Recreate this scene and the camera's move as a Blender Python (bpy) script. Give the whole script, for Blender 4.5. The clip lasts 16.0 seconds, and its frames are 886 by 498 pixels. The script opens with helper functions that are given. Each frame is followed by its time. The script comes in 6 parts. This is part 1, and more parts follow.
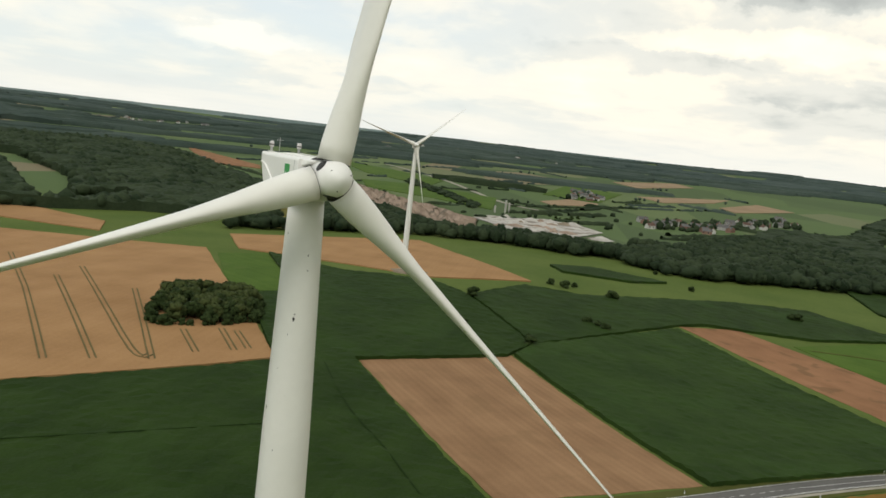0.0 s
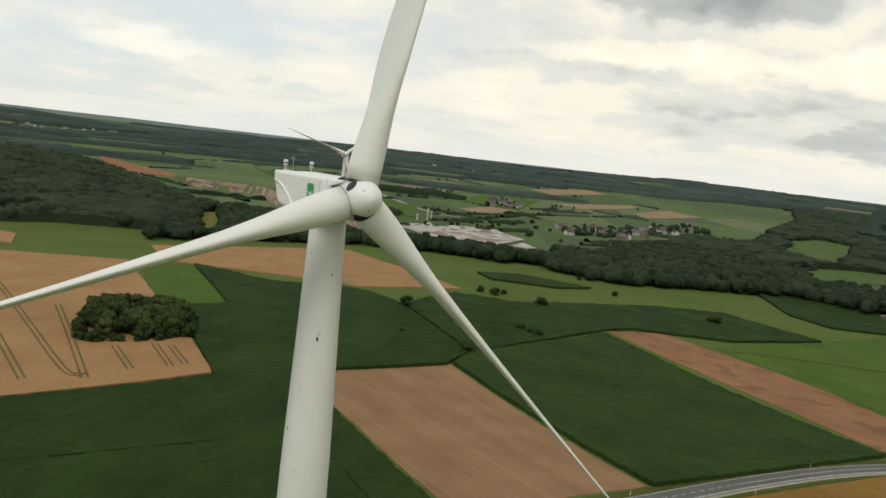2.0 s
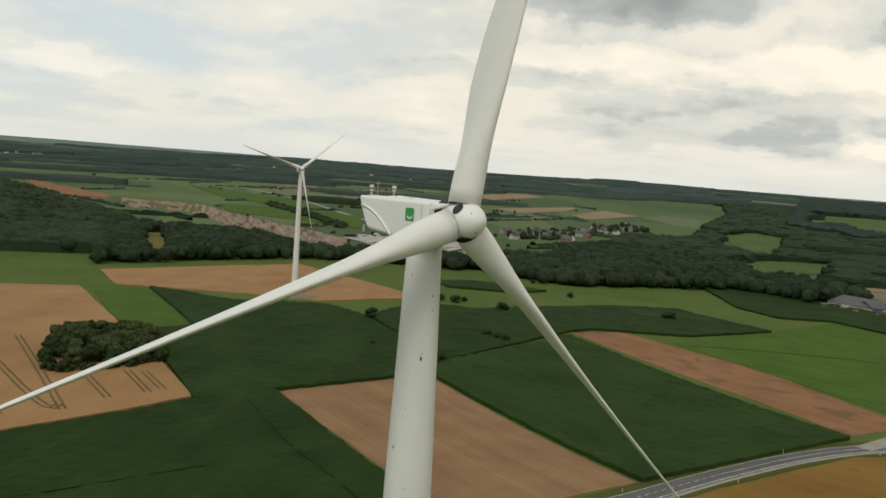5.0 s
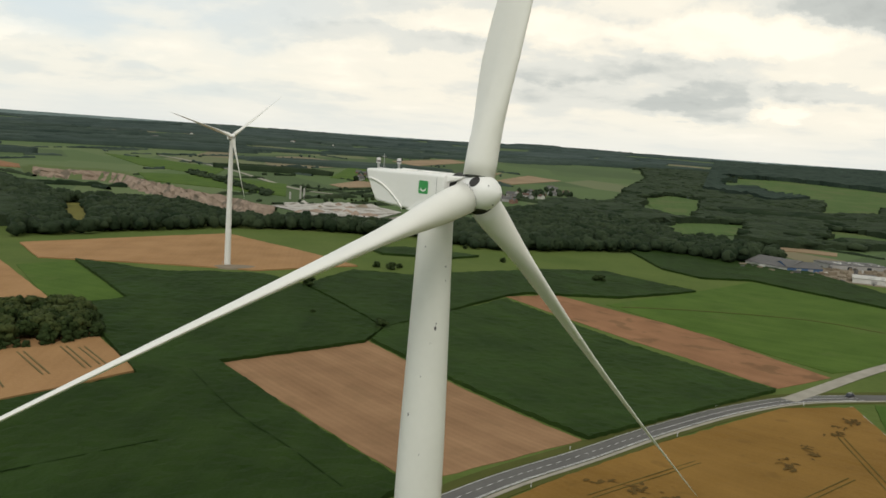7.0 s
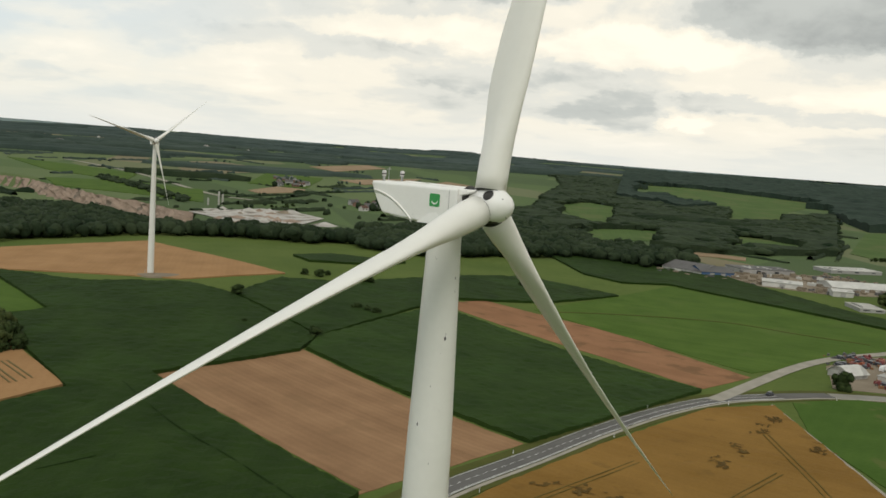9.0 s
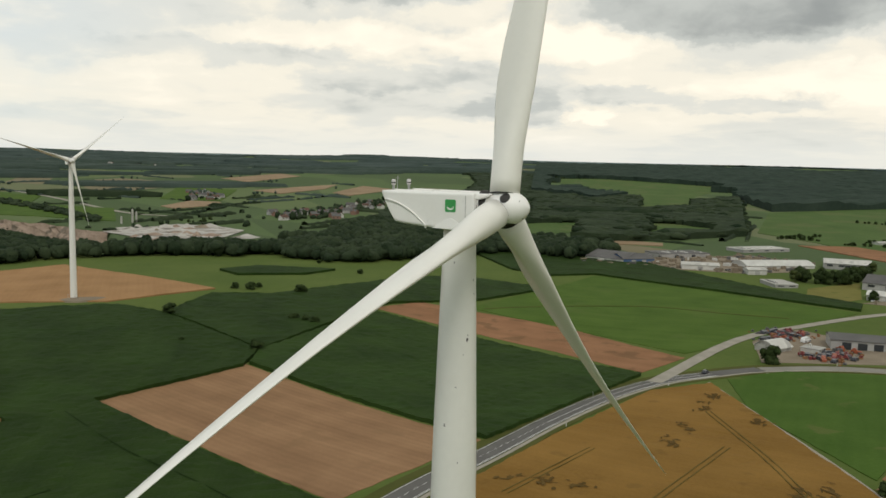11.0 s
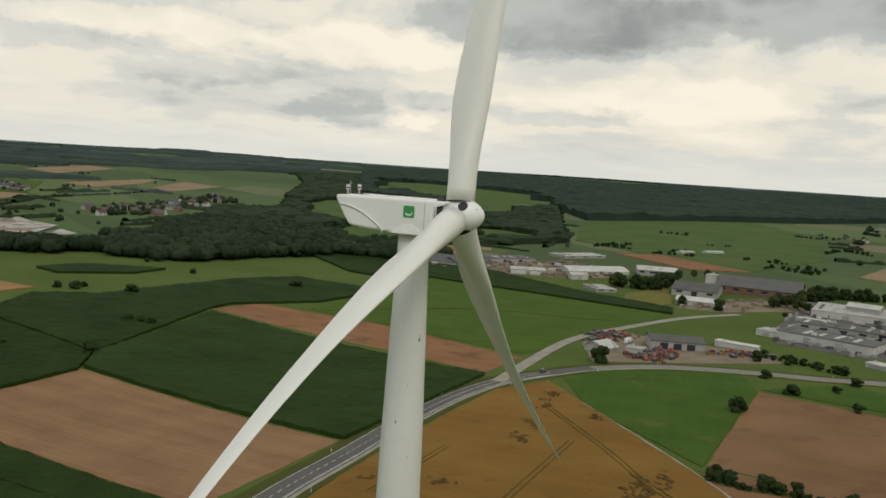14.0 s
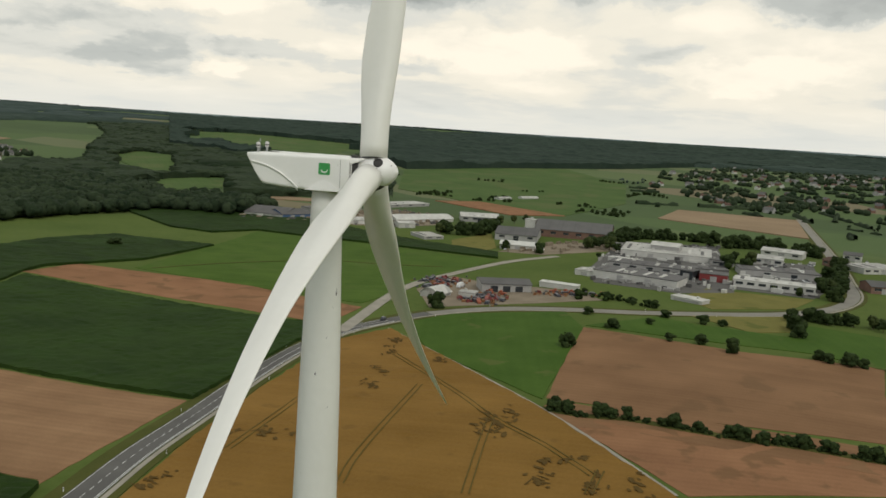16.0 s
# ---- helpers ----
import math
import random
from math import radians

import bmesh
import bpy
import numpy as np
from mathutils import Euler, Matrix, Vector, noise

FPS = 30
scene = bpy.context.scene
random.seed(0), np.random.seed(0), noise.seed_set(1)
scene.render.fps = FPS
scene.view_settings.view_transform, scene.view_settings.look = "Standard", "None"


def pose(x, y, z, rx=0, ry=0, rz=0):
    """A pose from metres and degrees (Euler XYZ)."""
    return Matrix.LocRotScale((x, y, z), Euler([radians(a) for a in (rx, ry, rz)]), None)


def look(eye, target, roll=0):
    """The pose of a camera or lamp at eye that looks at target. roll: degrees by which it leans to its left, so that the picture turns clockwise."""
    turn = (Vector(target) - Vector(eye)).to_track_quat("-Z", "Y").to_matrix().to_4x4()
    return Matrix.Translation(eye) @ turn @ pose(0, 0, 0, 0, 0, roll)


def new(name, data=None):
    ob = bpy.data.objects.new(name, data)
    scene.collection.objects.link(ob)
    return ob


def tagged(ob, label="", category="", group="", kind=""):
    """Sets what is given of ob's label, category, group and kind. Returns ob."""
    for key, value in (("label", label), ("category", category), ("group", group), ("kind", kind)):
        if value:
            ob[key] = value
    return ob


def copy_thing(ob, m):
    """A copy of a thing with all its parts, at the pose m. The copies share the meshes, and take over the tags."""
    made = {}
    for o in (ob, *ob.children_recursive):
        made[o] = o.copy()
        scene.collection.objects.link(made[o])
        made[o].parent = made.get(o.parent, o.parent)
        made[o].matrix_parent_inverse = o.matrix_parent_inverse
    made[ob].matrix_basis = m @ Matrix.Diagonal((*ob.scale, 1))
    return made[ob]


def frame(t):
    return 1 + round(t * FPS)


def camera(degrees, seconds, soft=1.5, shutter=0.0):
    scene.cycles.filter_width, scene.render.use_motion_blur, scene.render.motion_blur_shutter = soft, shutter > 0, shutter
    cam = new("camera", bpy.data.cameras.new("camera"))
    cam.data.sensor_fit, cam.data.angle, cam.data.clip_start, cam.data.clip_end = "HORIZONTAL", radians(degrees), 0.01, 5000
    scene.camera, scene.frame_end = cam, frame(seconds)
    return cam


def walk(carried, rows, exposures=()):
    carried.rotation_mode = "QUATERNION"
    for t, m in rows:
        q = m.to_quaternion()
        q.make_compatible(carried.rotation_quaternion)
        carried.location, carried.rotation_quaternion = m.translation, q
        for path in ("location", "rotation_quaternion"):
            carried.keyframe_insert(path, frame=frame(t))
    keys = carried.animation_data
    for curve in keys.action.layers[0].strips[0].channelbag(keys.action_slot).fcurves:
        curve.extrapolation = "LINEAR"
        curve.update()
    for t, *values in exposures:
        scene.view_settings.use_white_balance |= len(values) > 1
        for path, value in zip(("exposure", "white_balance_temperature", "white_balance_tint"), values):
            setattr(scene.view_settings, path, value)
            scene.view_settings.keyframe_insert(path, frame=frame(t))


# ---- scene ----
from mathutils.geometry import delaunay_2d_cdt

cam = camera(56.01, 16.0, soft=1.6)
PATH = [
    (0.0, pose(10.37, -67.11, 83.84, 82.407, -6.375, 0.000)),
    (0.5, pose(8.20, -67.19, 83.83, 82.849, -6.455, -1.364)),
    (1.0, pose(6.02, -67.26, 83.82, 82.981, -6.047, -2.889)),
    (1.5, pose(3.86, -67.33, 83.82, 82.940, -5.901, -4.431)),
    (2.0, pose(1.71, -67.41, 83.83, 83.555, -6.370, -5.865)),
    (2.5, pose(-0.50, -67.50, 83.80, 84.479, -7.032, -7.304)),
    (3.0, pose(-2.75, -67.60, 83.76, 85.203, -6.877, -8.384)),
    (5.5, pose(-13.46, -67.87, 83.81, 83.947, -3.531, -11.093)),
    (6.0, pose(-15.37, -67.84, 83.85, 83.071, -3.515, -12.522)),
    (6.5, pose(-17.19, -67.70, 83.83, 82.519, -3.338, -14.209)),
    (7.0, pose(-19.03, -67.47, 83.87, 82.561, -3.877, -15.847)),
    (7.5, pose(-20.92, -67.17, 84.01, 83.261, -3.859, -17.342)),
    (8.0, pose(-22.86, -66.84, 84.08, 83.639, -4.187, -18.763)),
    (8.5, pose(-24.88, -66.49, 84.02, 83.643, -4.280, -20.201)),
    (9.0, pose(-26.94, -66.08, 83.97, 83.367, -4.339, -21.627)),
    (11.5, pose(-37.61, -63.58, 83.97, 83.972, -0.977, -28.561)),
    (12.0, pose(-39.63, -63.08, 83.97, 84.227, -0.913, -29.063)),
    (12.5, pose(-41.56, -62.55, 84.01, 84.358, -0.563, -30.495)),
    (13.0, pose(-43.44, -61.99, 84.04, 84.467, -1.704, -33.472)),
    (13.5, pose(-45.35, -61.34, 84.08, 84.563, -2.485, -36.384)),
    (14.0, pose(-47.36, -60.56, 84.05, 84.453, -3.719, -39.724)),
    (14.5, pose(-49.48, -59.61, 84.06, 83.706, -4.350, -43.110)),
    (15.0, pose(-51.60, -58.53, 84.10, 82.920, -2.775, -46.552)),
    (15.5, pose(-53.68, -57.38, 84.16, 82.343, -3.343, -49.678)),
    (16.0, pose(-55.71, -56.23, 84.27, 81.766, -3.536, -52.361)),
]
walk(cam, PATH, exposures=((0, 0.22), (2, 0.08), (3, 0.0), (5.5, -0.06), (7, 0.10), (9, 0.08), (11.5, 0.04), (12.5, 0.03), (14, -0.15), (15, -0.12), (16, -0.03)))

# ---- light ----
SUN_AZ, SUN_EL = 205.0, 48.0          # compass bearing from +y clockwise, and height, in degrees
world = bpy.data.worlds.new("overcast_sky")
scene.world = world
world.use_nodes = True
wt = world.node_tree
wt.nodes.clear()


def wnode(kind, operation="", data_type="", interpolation_type=""):
    n = wt.nodes.new(kind)
    if operation:
        n.operation = operation
    if data_type:
        n.data_type = data_type
    if interpolation_type:
        n.interpolation_type = interpolation_type
    return n


# cloud masses: bearing, height, half width, half height in degrees, and how much darker (-) or lighter (+)
CLOUDS = [(23, 12.2, 9, 2.7, -0.32), (47, 10.2, 12, 3.0, -0.36), (63, 11.0, 10, 2.9, -0.28), (76, 9.6, 6, 2.5, -0.32), (6, 13.4, 12, 2.6, -0.16),
          (23.5, 5.2, 6.5, 1.2, -0.12), (33, 3.1, 5.0, 0.9, -0.13), (40, 4.5, 4.5, 0.8, -0.14), (47, 3.8, 7.0, 0.7, -0.12), (33.5, 4.4, 2.6, 1.2, -0.11),
          (12, 6.5, 10, 1.0, -0.10), (-8, 3.0, 9, 1.0, -0.10), (66, 5.5, 6, 0.9, -0.08),
          (34, 7.6, 9, 1.5, 0.22), (37.2, 3.0, 2.4, 0.7, 0.24), (56, 5.4, 10, 1.6, 0.16), (72, 4.6, 7, 1.4, 0.16), (-14, 5.0, 6, 0.8, 0.20), (20, 7.8, 9, 1.2, 0.16)]


def build_sky():
    """A layered overcast: streaked cloud that flattens towards the skyline, darker masses above, paler blue to the north-west."""
    L = wt.links.new

    def math_node(op, a, b=None, c=None):
        n = wnode("ShaderNodeMath", operation=op)
        for k, value in enumerate((a, b, c)):
            if value is None:
                continue
            if isinstance(value, (int, float)):
                n.inputs[k].default_value = value
            else:
                L(value, n.inputs[k])
        return n.outputs[0]

    def ranged(value, a, b, c, d, smooth=True):
        n = wnode("ShaderNodeMapRange", interpolation_type="SMOOTHSTEP" if smooth else "LINEAR")
        for k, x in enumerate((a, b, c, d)):
            n.inputs[1 + k].default_value = x
        L(value, n.inputs[0])
        return n.outputs[0]

    def cloud_noise(x, y, seed, detail, rough, twist=0.2):
        v = wnode("ShaderNodeCombineXYZ")
        L(x, v.inputs[0])
        L(y, v.inputs[1])
        v.inputs[2].default_value = seed
        n = wnode("ShaderNodeTexNoise")
        for key, value in (("Scale", 1.0), ("Detail", detail), ("Roughness", rough), ("Distortion", twist)):
            n.inputs[key].default_value = value
        L(v.outputs[0], n.inputs["Vector"])
        return n.outputs[0]

    out = wnode("ShaderNodeOutputWorld")
    bg = wnode("ShaderNodeBackground")
    sky = wnode("ShaderNodeTexSky")
    sky.sky_type, sky.sun_disc = "NISHITA", False
    sky.sun_elevation, sky.sun_rotation = radians(SUN_EL), radians(SUN_AZ)
    dim = wnode("ShaderNodeVectorMath", operation="SCALE")
    dim.inputs["Scale"].default_value = 0.10
    L(sky.outputs[0], dim.inputs[0])
    co = wnode("ShaderNodeTexCoord")
    sep = wnode("ShaderNodeSeparateXYZ")
    L(co.outputs["Generated"], sep.inputs[0])
    up = math_node("MAXIMUM", sep.outputs["Z"], 0.0)
    bearing = math_node("MULTIPLY", math_node("ARCTAN2", sep.outputs["X"], sep.outputs["Y"]), 57.2958)
    high = math_node("MULTIPLY", math_node("ARCSINE", up), 57.2958)
    # higher up the cloud cells show rounder than near the skyline
    row = math_node("MULTIPLY", math_node("LOGARITHM", math_node("ADD", high, 3.0), 2.71828), 7.0)
    big = cloud_noise(math_node("MULTIPLY", bearing, 0.085), math_node("MULTIPLY", row, 0.34), 3.7, 8.0, 0.50)
    fine = cloud_noise(math_node("MULTIPLY", bearing, 0.30), math_node("MULTIPLY", row, 0.95), 9.2, 7.0, 0.55, 0.4)
    warp_a = cloud_noise(math_node("MULTIPLY", bearing, 0.22), math_node("MULTIPLY", row, 0.5), 21.0, 7.0, 0.62)
    warp_b = cloud_noise(math_node("MULTIPLY", bearing, 0.26), math_node("MULTIPLY", row, 0.6), 34.0, 7.0, 0.62)
    spot = wnode("ShaderNodeCombineXYZ")
    L(math_node("MULTIPLY_ADD", warp_a, 8.0, math_node("SUBTRACT", bearing, 4.0)), spot.inputs[0])
    L(math_node("MULTIPLY_ADD", warp_b, 3.0, math_node("SUBTRACT", high, 1.5)), spot.inputs[1])
    tone_value = math_node("MULTIPLY_ADD", big, 0.95, 0.08)
    tone_value = math_node("ADD", tone_value, math_node("MULTIPLY_ADD", fine, 0.32, -0.16))
    for az0, el0, wide, tall, amount in CLOUDS:
        off = wnode("ShaderNodeVectorMath", operation="SUBTRACT")
        L(spot.outputs[0], off.inputs[0])
        off.inputs[1].default_value = (az0, el0, 0)
        size = wnode("ShaderNodeVectorMath", operation="MULTIPLY")
        L(off.outputs[0], size.inputs[0])
        size.inputs[1].default_value = (1 / wide, 1 / tall, 0)
        far = wnode("ShaderNodeVectorMath", operation="LENGTH")
        L(size.outputs[0], far.inputs[0])
        tone_value = math_node("ADD", tone_value, ranged(far.outputs["Value"], 0.50, 1.10, amount * 1.25, 0.0))
    # the deck is thicker overhead than towards the skyline
    tone_value = math_node("ADD", tone_value, ranged(up, 0.16, 0.34, 0.04, -0.24))
    tone = wnode("ShaderNodeValToRGB")
    tone.color_ramp.interpolation = "EASE"
    stops = [(0.0, (0.33, 0.35, 0.34, 1)), (0.30, (0.55, 0.57, 0.535, 1)), (0.48, (0.755, 0.75, 0.68, 1)),
             (0.62, (0.915, 0.865, 0.735, 1)), (0.84, (1.06, 0.98, 0.82, 1))]
    ramp = tone.color_ramp
    while len(ramp.elements) < len(stops):
        ramp.elements.new(0.5)
    for e, (p, c) in zip(ramp.elements, stops):
        e.position, e.color = p, c
    L(tone_value, tone.inputs[0])
    # thin cloud towards the north-west lets the blue through
    thin = math_node("MULTIPLY", ranged(bearing, 18.0, -10.0, 0.0, 0.85), ranged(big, 0.35, 0.62, 0.9, 0.25))
    mix = wnode("ShaderNodeMix", data_type="RGBA")
    L(thin, mix.inputs[0])
    L(tone.outputs[0], mix.inputs[6])
    pale = wnode("ShaderNodeMix", data_type="RGBA")
    pale.inputs[0].default_value = 0.30
    pale.inputs[6].default_value = (0.76, 0.83, 0.84, 1)
    L(dim.outputs[0], pale.inputs[7])
    L(pale.outputs[2], mix.inputs[7])
    # pale air near the skyline
    mix2 = wnode("ShaderNodeMix", data_type="RGBA")
    L(ranged(up, 0.0, 0.055, 0.72, 0.0), mix2.inputs[0])
    L(mix.outputs[2], mix2.inputs[6])
    mix2.inputs[7].default_value = (0.78, 0.79, 0.74, 1)
    L(mix2.outputs[2], bg.inputs[0])
    bg.inputs[1].default_value = 1.0
    L(bg.outputs[0], out.inputs[0])


build_sky()
sun = new("sun", bpy.data.lights.new("sun", "SUN"))
sun.data.energy, sun.data.angle, sun.data.color = 1.0, radians(22), (1.0, 0.955, 0.87)
az, el = radians(SUN_AZ), radians(SUN_EL)
sun.matrix_world = look((math.sin(az) * math.cos(el) * 900, math.cos(az) * math.cos(el) * 900, math.sin(el) * 900), (0, 0, 0))

# ---- materials ----


def surface(name, low, high, size=8.0, fine=0.6, rough=0.9, bump=0.0, metal=0.0, rows=None, island=0.0, spots=None, each=0.0):
    """A worn surface: colour between low and high at two sizes (metres), relief, and where given crop rows
    (spacing, angle, depth), colour per island, per object, and dark spots."""
    m = bpy.data.materials.new(name)
    m.use_nodes = True
    t = m.node_tree
    L, N = t.links.new, t.nodes.new
    b = t.nodes["Principled BSDF"]
    b.inputs["Roughness"].default_value, b.inputs["Metallic"].default_value = rough, metal
    b.inputs["Specular IOR Level"].default_value = 0.5 if rough < 0.72 else 0.08
    co = N("ShaderNodeTexCoord")
    n1, n2 = N("ShaderNodeTexNoise"), N("ShaderNodeTexNoise")
    for n, s in ((n1, size), (n2, fine)):
        n.inputs["Scale"].default_value, n.inputs["Detail"].default_value = 1.0 / s, 6.0
        L(co.outputs["Object"], n.inputs["Vector"])
    add = N("ShaderNodeMath")
    add.operation = "MULTIPLY_ADD"
    L(n2.outputs[0], add.inputs[0])
    add.inputs[1].default_value = 0.5
    half = N("ShaderNodeMath")
    half.operation = "MULTIPLY_ADD"
    L(n1.outputs[0], half.inputs[0])
    half.inputs[1].default_value, half.inputs[2].default_value = 1.1, -0.3
    L(half.outputs[0], add.inputs[2])
    fac = add.outputs[0]

    def plus(value, amount):
        k = N("ShaderNodeMath")
        k.operation = "MULTIPLY_ADD"
        L(value, k.inputs[0])
        k.inputs[1].default_value = amount
        L(fac, k.inputs[2])
        sub = N("ShaderNodeMath")
        sub.operation = "SUBTRACT"
        L(k.outputs[0], sub.inputs[0])
        sub.inputs[1].default_value = amount / 2
        return sub.outputs[0]
    wave = None
    if rows:
        mp = N("ShaderNodeMapping")
        mp.inputs["Rotation"].default_value = (0, 0, radians(rows[1]))
        L(co.outputs["Object"], mp.inputs[0])
        wave = N("ShaderNodeTexWave")
        for key, value in (("Scale", 0.314 / rows[0]), ("Distortion", 1.2), ("Detail", 3.0), ("Detail Scale", 0.7)):
            wave.inputs[key].default_value = value
        L(mp.outputs[0], wave.inputs["Vector"])
        fac = plus(wave.outputs[1], rows[2] * 0.3)
        # long streaks left by the machine passes
        st = N("ShaderNodeMapping")
        st.inputs["Scale"].default_value = (0.16, 0.008, 0.1)
        L(mp.outputs[0], st.inputs[0])
        sn = N("ShaderNodeTexNoise")
        sn.inputs["Scale"].default_value, sn.inputs["Detail"].default_value = 1.0, 4.0
        L(st.outputs[0], sn.inputs["Vector"])
        fac = plus(sn.outputs[0], rows[2] * 2.2)
    if island:
        g = N("ShaderNodeNewGeometry")
        fac = plus(g.outputs["Random Per Island"], island)
    if each:
        o = N("ShaderNodeObjectInfo")
        fac = plus(o.outputs["Random"], each)
    mix = N("ShaderNodeMix")
    mix.data_type = "RGBA"
    L(fac, mix.inputs[0])
    mix.inputs[6].default_value, mix.inputs[7].default_value = (*low, 1), (*high, 1)
    colour = mix.outputs[2]
    if spots:
        sp = N("ShaderNodeTexNoise")
        sp.inputs["Scale"].default_value, sp.inputs["Detail"].default_value = 1.0 / spots[0], 3.0
        L(co.outputs["Object"], sp.inputs["Vector"])
        r = N("ShaderNodeMapRange")
        for i, value in enumerate((spots[1], spots[1] + 0.06, 0.0, spots[2])):
            r.inputs[1 + i].default_value = value
        L(sp.outputs[0], r.inputs[0])
        m2 = N("ShaderNodeMix")
        m2.data_type = "RGBA"
        L(r.outputs[0], m2.inputs[0])
        L(colour, m2.inputs[6])
        m2.inputs[7].default_value = (*spots[3], 1)
        colour = m2.outputs[2]
    L(colour, b.inputs["Base Color"])
    if bump:
        bp = N("ShaderNodeBump")
        bp.inputs["Strength"].default_value, bp.inputs["Distance"].default_value = 0.6, bump
        L(n2.outputs[0], bp.inputs["Height"])
        L(bp.outputs[0], b.inputs["Normal"])
    return m


def land_material():
    """Grass near by, and far off a patchwork of meadow, crop and stubble parcels, paled by painted haze."""
    m = surface("land", (0.053, 0.088, 0.016), (0.120, 0.152, 0.040), 60, 3, 0.95, 0.3)
    t = m.node_tree
    L, N = t.links.new, t.nodes.new
    b = t.nodes["Principled BSDF"]
    base = b.inputs["Base Color"].links[0].from_socket
    co = N("ShaderNodeTexCoord")
    mp = N("ShaderNodeMapping")
    mp.inputs["Rotation"].default_value, mp.inputs["Scale"].default_value = (0, 0, 0.5), (1.0, 0.55, 0.0)
    L(co.outputs["Object"], mp.inputs[0])
    v = N("ShaderNodeTexVoronoi")
    v.inputs["Scale"].default_value = 1 / 150.0
    L(mp.outputs[0], v.inputs["Vector"])
    sep = N("ShaderNodeSeparateColor")
    L(v.outputs["Color"], sep.inputs[0])
    ramp = N("ShaderNodeValToRGB")
    ramp.color_ramp.interpolation = "CONSTANT"
    stops = [(0.0, (0.068, 0.100, 0.048, 1)), (0.30, (0.088, 0.130, 0.055, 1)), (0.55, (0.116, 0.150, 0.068, 1)),
             (0.74, (0.076, 0.112, 0.052, 1)), (0.88, (0.21, 0.170, 0.115, 1)), (0.95, (0.15, 0.160, 0.090, 1))]
    while len(ramp.color_ramp.elements) < len(stops):
        ramp.color_ramp.elements.new(0.5)
    for e, (p, c) in zip(ramp.color_ramp.elements, stops):
        e.position, e.color = p, c
    L(sep.outputs[0], ramp.inputs[0])
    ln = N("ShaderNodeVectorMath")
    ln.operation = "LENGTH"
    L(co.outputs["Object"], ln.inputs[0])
    # the haze-paled parcels blend in from 620 to 760 m
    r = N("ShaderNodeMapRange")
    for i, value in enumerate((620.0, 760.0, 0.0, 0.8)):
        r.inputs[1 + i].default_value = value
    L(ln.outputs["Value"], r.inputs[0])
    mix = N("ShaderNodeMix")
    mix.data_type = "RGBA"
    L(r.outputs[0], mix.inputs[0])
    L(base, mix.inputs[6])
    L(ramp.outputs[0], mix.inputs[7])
    L(mix.outputs[2], b.inputs["Base Color"])
    return m


LAND = land_material()
CORN = surface("corn_leaves", (0.0082, 0.0205, 0.0030), (0.030, 0.0565, 0.0105), 22, 0.9, 0.85, 0.5, rows=(1.5, 20, 0.22), spots=(34, 0.56, 0.35, (0.030, 0.060, 0.012)))
CORN_B = surface("corn_leaves_pale", (0.0100, 0.0245, 0.0042), (0.036, 0.0660, 0.0130), 22, 0.9, 0.85, 0.5, rows=(1.5, -27, 0.22), spots=(30, 0.57, 0.35, (0.034, 0.068, 0.014)))
WHEAT = surface("ripe_wheat", (0.235, 0.128, 0.055), (0.395, 0.232, 0.108), 26, 0.8, 0.9, 0.12, rows=(3.0, 8, 0.18))
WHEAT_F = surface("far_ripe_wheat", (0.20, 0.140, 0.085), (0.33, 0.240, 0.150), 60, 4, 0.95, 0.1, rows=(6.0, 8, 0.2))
WHEAT_B = surface("ripe_wheat_gold", (0.150, 0.080, 0.016), (0.270, 0.152, 0.040), 30, 0.8, 0.9, 0.12, rows=(3.0, -25, 0.18), spots=(9, 0.64, 0.35, (0.12, 0.07, 0.018)))
STUBBLE_M = surface("cut_stubble", (0.180, 0.101, 0.052), (0.335, 0.200, 0.108), 20, 0.5, 0.95, 0.06, rows=(2.8, -26, 0.40), spots=(13, 0.58, 0.30, (0.20, 0.122, 0.062)))
STUBBLE_R = surface("red_stubble", (0.178, 0.088, 0.044), (0.320, 0.168, 0.088), 18, 0.5, 0.95, 0.06, rows=(2.6, -27, 0.36), spots=(12, 0.58, 0.5, (0.12, 0.075, 0.036)))
PLOUGH_M = surface("bare_soil_stubble", (0.150, 0.082, 0.041), (0.275, 0.155, 0.081), 26, 0.5, 0.95, 0.06, rows=(3.0, -18, 0.32), spots=(18, 0.60, 0.40, (0.12, 0.075, 0.038)))
GRASS = surface("meadow_grass", (0.040, 0.080, 0.009), (0.086, 0.138, 0.023), 22, 1.2, 0.9, 0.15, rows=(6, -45, 0.26), spots=(28, 0.60, 0.35, (0.085, 0.115, 0.03)))
GRASS_P = surface("pasture_grass", (0.044, 0.084, 0.020), (0.092, 0.138, 0.040), 60, 2.5, 0.9, 0.2, rows=(9, 30, 0.25), spots=(70, 0.54, 0.55, (0.105, 0.118, 0.045)))
GRASS_H = surface("bend_meadow_grass", (0.035, 0.078, 0.009), (0.070, 0.122, 0.020), 20, 1.2, 0.9, 0.15, rows=(5, 55, 0.25), spots=(16, 0.63, 0.4, (0.12, 0.115, 0.04)))
GRASS_Y = surface("dry_yellow_grass", (0.12, 0.115, 0.03), (0.20, 0.18, 0.055), 12, 0.8, 0.95, 0.15, spots=(15, 0.6, 0.5, (0.055, 0.085, 0.015)))
GRASS_D = surface("rough_grass", (0.05, 0.062, 0.014), (0.10, 0.10, 0.028), 14, 0.8, 0.95, 0.15)
ASPHALT = surface("asphalt", (0.088, 0.085, 0.080), (0.155, 0.148, 0.138), 9, 0.3, 0.85, 0.01)
